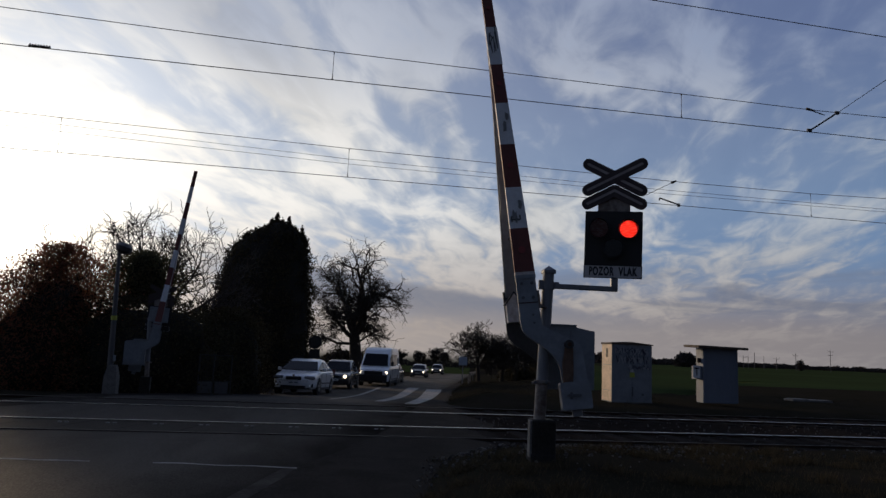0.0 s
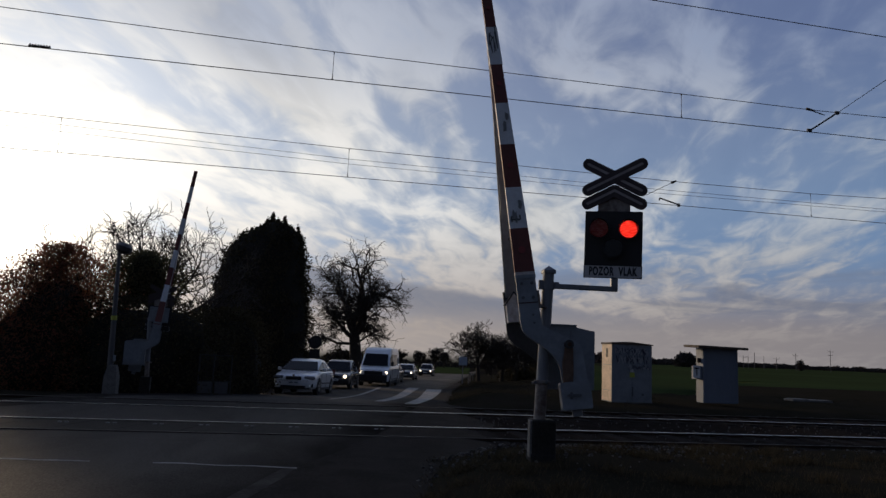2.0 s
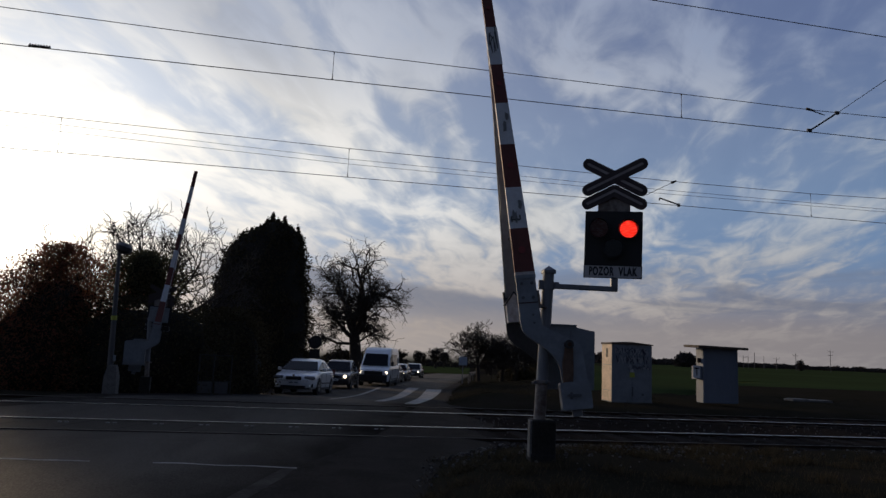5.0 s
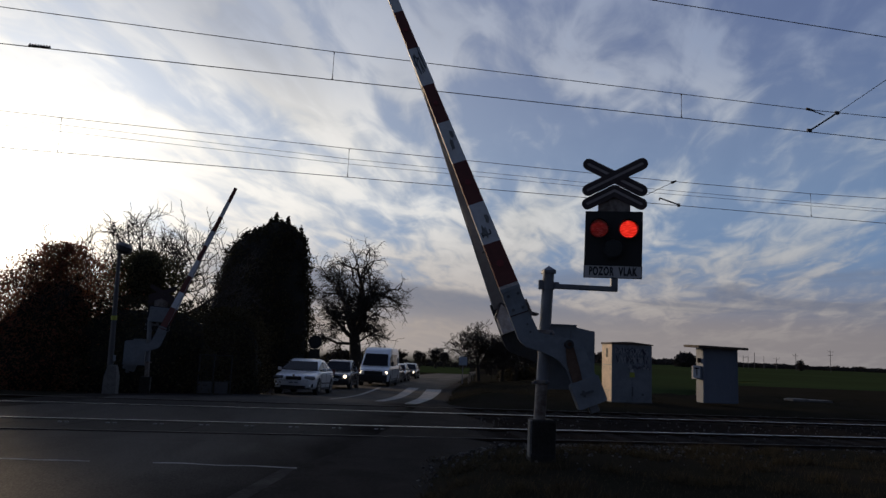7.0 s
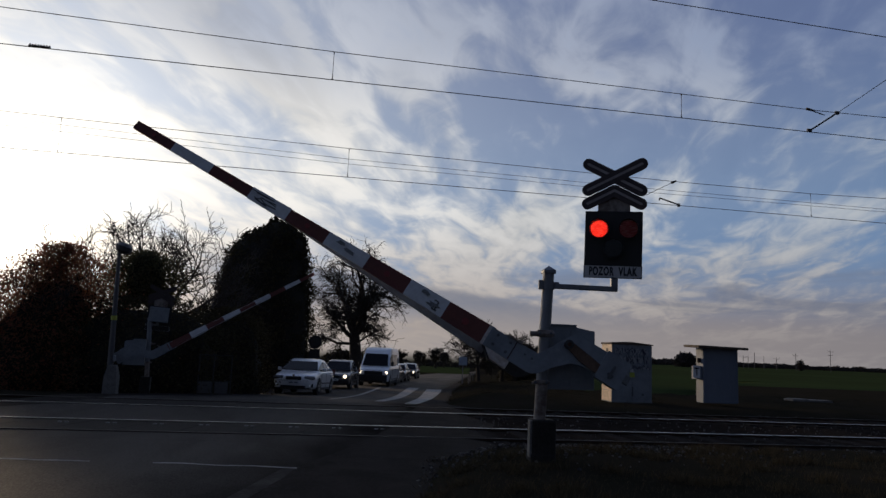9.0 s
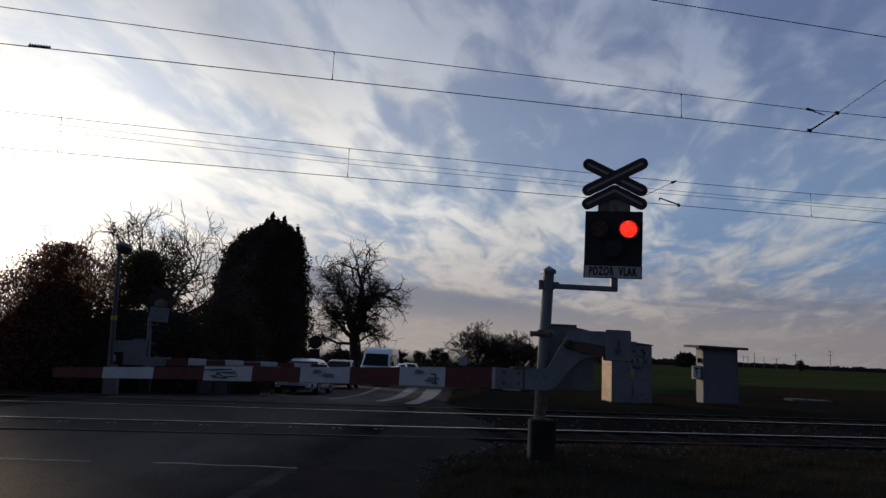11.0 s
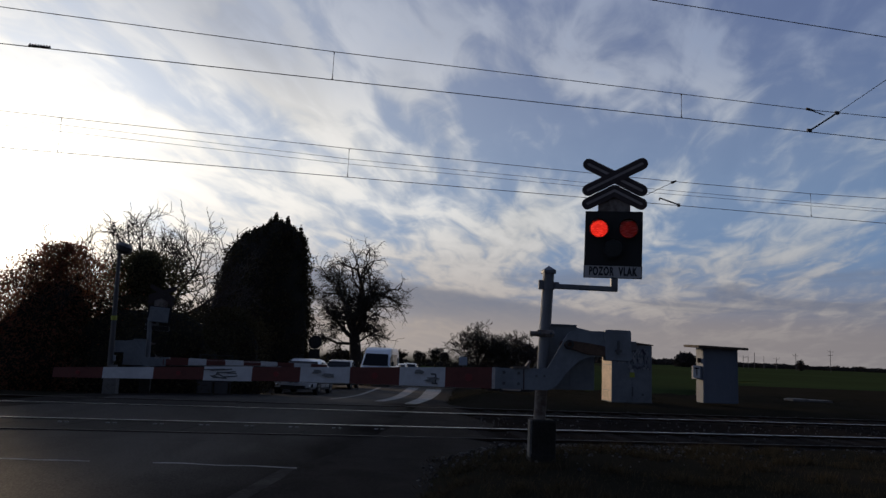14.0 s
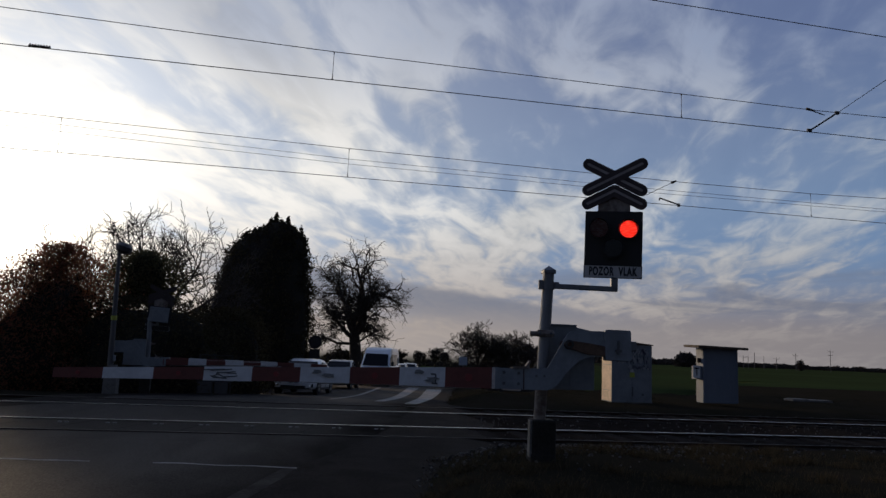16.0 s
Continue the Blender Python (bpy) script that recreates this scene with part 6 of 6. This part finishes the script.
                base, lim = np.interp(yy, [g[0] for g in gl], [g[2] for g in gl]), max(top - 0.05, 0.01)
                fz = min(max((z - base) / max(lim - base, 0.05), 0), 1)
                x = k + (hw * wt + (k - hw * wt) * 0.12 - k) * fz
                pts.append((side * (x + 0.004), yy, z))
            quad("side_window", pts, M["car_glass"], "dark side window")
        part("mirror", Shape().box((side * (hw + 0.09), f + (1.05 if kind == "van" else 1.42), 1.42 if kind == "van" else 1.0), (0.16, 0.10, 0.30 if kind == "van" else 0.13), 0.03), M["trim"] if kind == "van" else paint, b)
        # headlamps
        hz, hy = (0.86, f + 0.16) if kind == "van" else (0.66, f + 0.12)
        hx = hw * (0.84 if kind == "van" else 0.72)
        part("headlamp", Shape().box((side * hx, hy, hz), (0.42 if kind != "van" else 0.26, 0.24, 0.15 if kind != "van" else 0.26), 0.045, None), M["head_off"], b, "clear headlamp")
        if lit:
            part("lit_bulb", Shape().tube((side * hx, hy - 0.122, hz), (side * hx, hy - 0.138, hz), 0.092, n=14), M["head_glow"], b, "lit warm-white headlamp")
        if kind != "van":
            part("fog_lamp", Shape().box((side * hw * 0.70, f + 0.055, 0.37), (0.20, 0.05, 0.06), 0.01), M["head_off"], b)
            part("fog_surround", Shape().box((side * hw * 0.72, f + 0.065, 0.37), (0.34, 0.05, 0.14), 0.02), M["trim"], b)
            if fog:
                part("lit_fog_lamp", Shape().box((side * hw * 0.70, f + 0.024, 0.37), (0.15, 0.02, 0.035), 0.006), M["day_glow"], b, "lit bluish-white running lamp")
    if kind == "van":
        part("bumper", Shape().box((0, f + 0.03, 0.50), (W * 0.90, 0.20, 0.42), 0.05), M["trim"], b, "black plastic bumper")
        part("bonnet_edge", Shape().box((0, f + 0.10, 0.98), (W * 0.50, 0.10, 0.05), 0.02), M["trim"], b)
    gz, gh, gw = (0.78, 0.30, W * 0.60) if kind == "van" else (0.635, 0.13, W * 0.36)
    part("grille", Shape().box((0, f + 0.02, gz), (gw, 0.10, gh), 0.02), M["trim"], b, "black radiator grille")
    part("grille_strip", Shape().box((0, f + 0.005, gz + gh / 2), (gw * 1.02, 0.09, 0.018), 0.004), M["chrome"], b, "chrome strip")
    part("emblem", Shape().tube((0, f - 0.045, gz + gh / 2 + 0.04), (0, f + 0.03, gz + gh / 2 + 0.04), 0.045, n=14), M["chrome"], b, "plain round emblem")
    part("air_intake", Shape().box((0, f + 0.01, 0.31), (W * 0.58, 0.08, 0.09), 0.02), M["trim"], b, "black lower air intake")
    pl = part("number_plate", Shape().box((0, f - 0.035, 0.47), (0.52, 0.012, 0.11), 0.004), M["white"], b, "white number plate with plain bars")
    part("plate_bars", Shape().box((-0.09, f - 0.043, 0.47), (0.15, 0.004, 0.045)).box((0.12, f - 0.043, 0.47), (0.14, 0.004, 0.045)), M["scuff"], b)
    # doors, wipers, roof and bonnet lines
    shoulder = 1.0 if kind == "van" else 0.80
    for side in (-1, 1):
        for yy in ((f + 1.95, f + 3.35) if kind == "van" else (f + 1.32, f + 2.30, f + 3.15)):
            part("door_gap", Shape().box((side * (hw + 0.001), yy, shoulder * 0.72), (0.008, 0.012, shoulder * 0.72)), M["trim"], b)
        for yy in ((f + 1.8,) if kind == "van" else (f + 2.12, f + 2.95)):
            part("door_handle", Shape().box((side * (hw + 0.015), yy, shoulder), (0.03, 0.16, 0.03), 0.008), M["trim"] if kind == "van" else paint, b)
        part("side_moulding", Shape().box((side * (hw + 0.006), 0.1, 0.46), (0.02, L * 0.42, 0.05), 0.006), M["trim"], b)
        part("tail_lamp", Shape().box((side * hw * 0.90, L / 2 - 0.03, 0.95 if kind != "van" else 1.1), (0.20, 0.08, 0.18 if kind != "van" else 0.4), 0.02), M["red"], b, "red tail lamp")
        part("bonnet_crease", Shape().box((side * hw * 0.42, f + 0.62, 0.925 if kind != "van" else 1.175), (0.02, 0.62, 0.02), 0.006), paint, b)
        wy, wz = (f + 0.62, 1.30) if kind == "van" else (f + 1.02, 0.955)
        part("wiper", Shape().tube((side * 0.08 + 0.2, wy, wz), (side * 0.42 + 0.2, wy - 0.01, wz + 0.05), 0.012, n=5), M["trim"], b)
    part("bumper_lip", Shape().box((0, f + 0.015, 0.245), (W * 0.80, 0.08, 0.035), 0.012), M["trim"], b)
    part("bumper_crease", Shape().box((0, f - 0.008, 0.545 if kind != "van" else 0.58), (W * 0.70, 0.03, 0.012), 0.004), M["chrome"] if kind != "van" else M["trim"], b)
    part("sill", Shape().box((0, 0.1, 0.24), (W * 0.985, L * 0.5, 0.10), 0.02), M["trim"], b)
    r = 0.35 if kind == "van" else 0.315
    ys = (f + (0.98 if kind == "van" else 0.86), L / 2 - (1.15 if kind == "van" else 0.80))
    for side in (-1, 1):
        for y in ys:
            part("wheel_arch", Shape().tube((side * (hw - 0.16), y, r), (side * (hw + 0.006), y, r), r + 0.055, n=22), M["trim"], b)
    wheel_set(b, (-hw + 0.10, hw - 0.095), ys, r, 0.21)
    return b


def on_road(y, off, turn=0.0):
    slope = (road_z(y + 1) - road_z(y - 1)) / 2
    return pose(road_x(y) + off, y, road_z(y) + 0.003, math.degrees(math.atan(slope)), 0, -math.degrees(math.atan(ROAD_SLOPE)) + turn)


vehicle(on_road(30.65, -2.18, 2.0), "white hatchback waiting at the crossing", "car", M["white_car"], 4.30, 1.72, 1.46, "car", False, "cars waiting at the crossing", True)
vehicle(on_road(39.6, -2.62, 2.5), "dark brown car waiting with lit headlamps", "car", M["dark_car"], 4.10, 1.68, 1.55, "car", True, "cars waiting at the crossing")
vehicle(on_road(47.6, -1.66, 0.5), "white high-roof van waiting with lit headlamps", "van", M["white_car"], 5.9, 1.96, 2.50, "van", True)
vehicle(on_road(54.9, -2.0), "dark grey car waiting behind the van", "car", M["grey_car"], 4.3, 1.75, 1.50, "car", False, "cars waiting at the crossing")
car_a = vehicle(on_road(75.0, -1.6), "pale grey car rolling up to the queue with lit headlamps", "car", M["grey_car"], 4.3, 1.76, 1.48, "car", True, "cars joining the queue")
car_b = vehicle(on_road(98.0, -1.6), "dark car rolling up to the queue with lit headlamps", "car", M["dark_car"], 4.3, 1.78, 1.55, "car", True, "cars joining the queue")


# ---- what moves ----
OPEN = 83.15
NEAR_ARM = [(0, 0), (6.2, 0), (6.35, 0.5), (6.5, 3.0), (7.0, 14.6), (7.5, 25.0), (8.0, 34.2), (8.5, 43.6), (9.0, 53.0), (9.5, 62.2), (10.0, 71.2), (10.4, 77.5), (10.75, 81.6), (11.0, 82.97), (11.3, 82.97), (16, 82.97)]
FAR_ARM = [(t, a - 1.7 * min(max(a, 0) / 28.0, 1.0)) for t, a in [(0, -0.6), (6.3, -0.5), (6.5, 2.0), (6.7, 5.5), (6.9, 10.6), (7.1, 16.3), (7.5, 23.6), (8.0, 33.0), (8.5, 42.8), (9.0, 52.6), (9.5, 62.2), (10.0, 71.5), (10.4, 78.2), (10.75, 82.4), (11.0, 83.75), (11.3, 83.75), (16, 83.75)]]


def lamp_states():
    """For each lamp, its rows of (seconds, share lit): the two flash in turn."""
    period, to_left, to_right = 1.2535, 0.2, 0.72
    left, right = [(-2.0, 0.0)], [(-2.0, 1.0)]
    k = -1
    while to_left + period * k < 17:
        a, b = to_left + period * k, to_right + period * k
        left += [(a - 0.10, 0.0), (a - 0.03, 0.5), (a + 0.04, 0.9), (a + 0.11, 1.0), (b - 0.13, 1.0), (b - 0.03, 0.38), (b + 0.04, 0.20), (b + 0.14, 0.08), (b + 0.25, 0.0)]
        right += [(a - 0.13, 1.0), (a - 0.03, 0.38), (a + 0.04, 0.20), (a + 0.14, 0.08), (a + 0.25, 0.0), (b - 0.10, 0.0), (b - 0.03, 0.5), (b + 0.04, 0.9), (b + 0.11, 1.0)]
        k += 1
    out = []
    for rows in (left, right):
        ts = [r[0] for r in rows]
        vs = [r[1] for r in rows]
        keep = [(0.0, float(np.interp(0.0, ts, vs)))] + [r for r in rows if 0.03 < r[0] < 15.97] + [(16.0, float(np.interp(16.0, ts, vs)))]
        out.append(keep)
    return out


def motions():
    for boom, rows, total in ((near_boom, NEAR_ARM, OPEN), (far_boom, FAR_ARM, OPEN)):
        tilt = -4.85 if boom is near_boom else 0.0
        base = pose(0, 0, PIVOT_Z, tilt, 0, 0)
        shift = 0.0 if boom is near_boom else FAR_SHIFT
        walk(boom, [(t, base @ pose(0, 0, 0, 0, total - a + shift, 0)) for t, a in rows])
    for row, states in zip(lamp_rows, lamp_states()):
        for bar, place in row:
            walk(bar, [(t, Matrix.Translation(place) @ pose(0, 0, 0, min(math.degrees(math.asin(min(max(1.0 - v, 0.0), 1.0))) - EDGE_ON, 0.0), 0, 0)) for t, v in ((q, share ** 1.8) for q, share in states)])
    walk(car_a, [(t, on_road(y, -2.12)) for t, y in ((0, 79.65), (0.5, 75.15), (1, 71.85), (1.5, 69.05), (2, 67.15), (2.5, 65.35), (3, 64.05), (3.5, 63.15), (4, 62.55), (5, 61.35), (6, 60.85), (6.5, 60.75), (16, 60.75))])
    walk(car_b, [(t, on_road(y, -2.25 - 0.2 * smoothstep(82, 73, y))) for t, y in ((0, 109.65), (0.5, 103.65), (1, 99.15), (1.5, 94.75), (2, 90.65), (2.5, 87.35), (3, 84.65), (3.5, 82.45), (4, 80.35), (5, 76.35), (6, 73.35), (6.5, 72.65), (7.5, 72.35), (16, 72.35))])
    sway = ((0, 1.6), (0.5, 1.2), (1, 0.8), (1.5, 0.3), (2, 0.2), (2.5, 0.0), (3, -0.3), (3.5, -0.5), (4, -0.8), (5, 0.2), (6.5, 1.0), (7, 1.3), (7.5, 0.8), (8, 0.6), (8.5, 1.0), (9, 1.3), (10, 0.6), (11.5, -0.5), (12, -1.4), (12.5, -1.7), (13, -0.8), (13.5, 0.7), (14, 1.2), (14.5, 0.9), (15, 0.0), (15.5, 0.6), (16, 1.3))
    walk(crown, [(t, pose(0, 0, 0, 0, a, 0)) for t, a in sway])


FAR_SHIFT = 0.7
EDGE_ON = 80.75            # turn at which an added dimming blade shows only its thin edge to the road
motions()
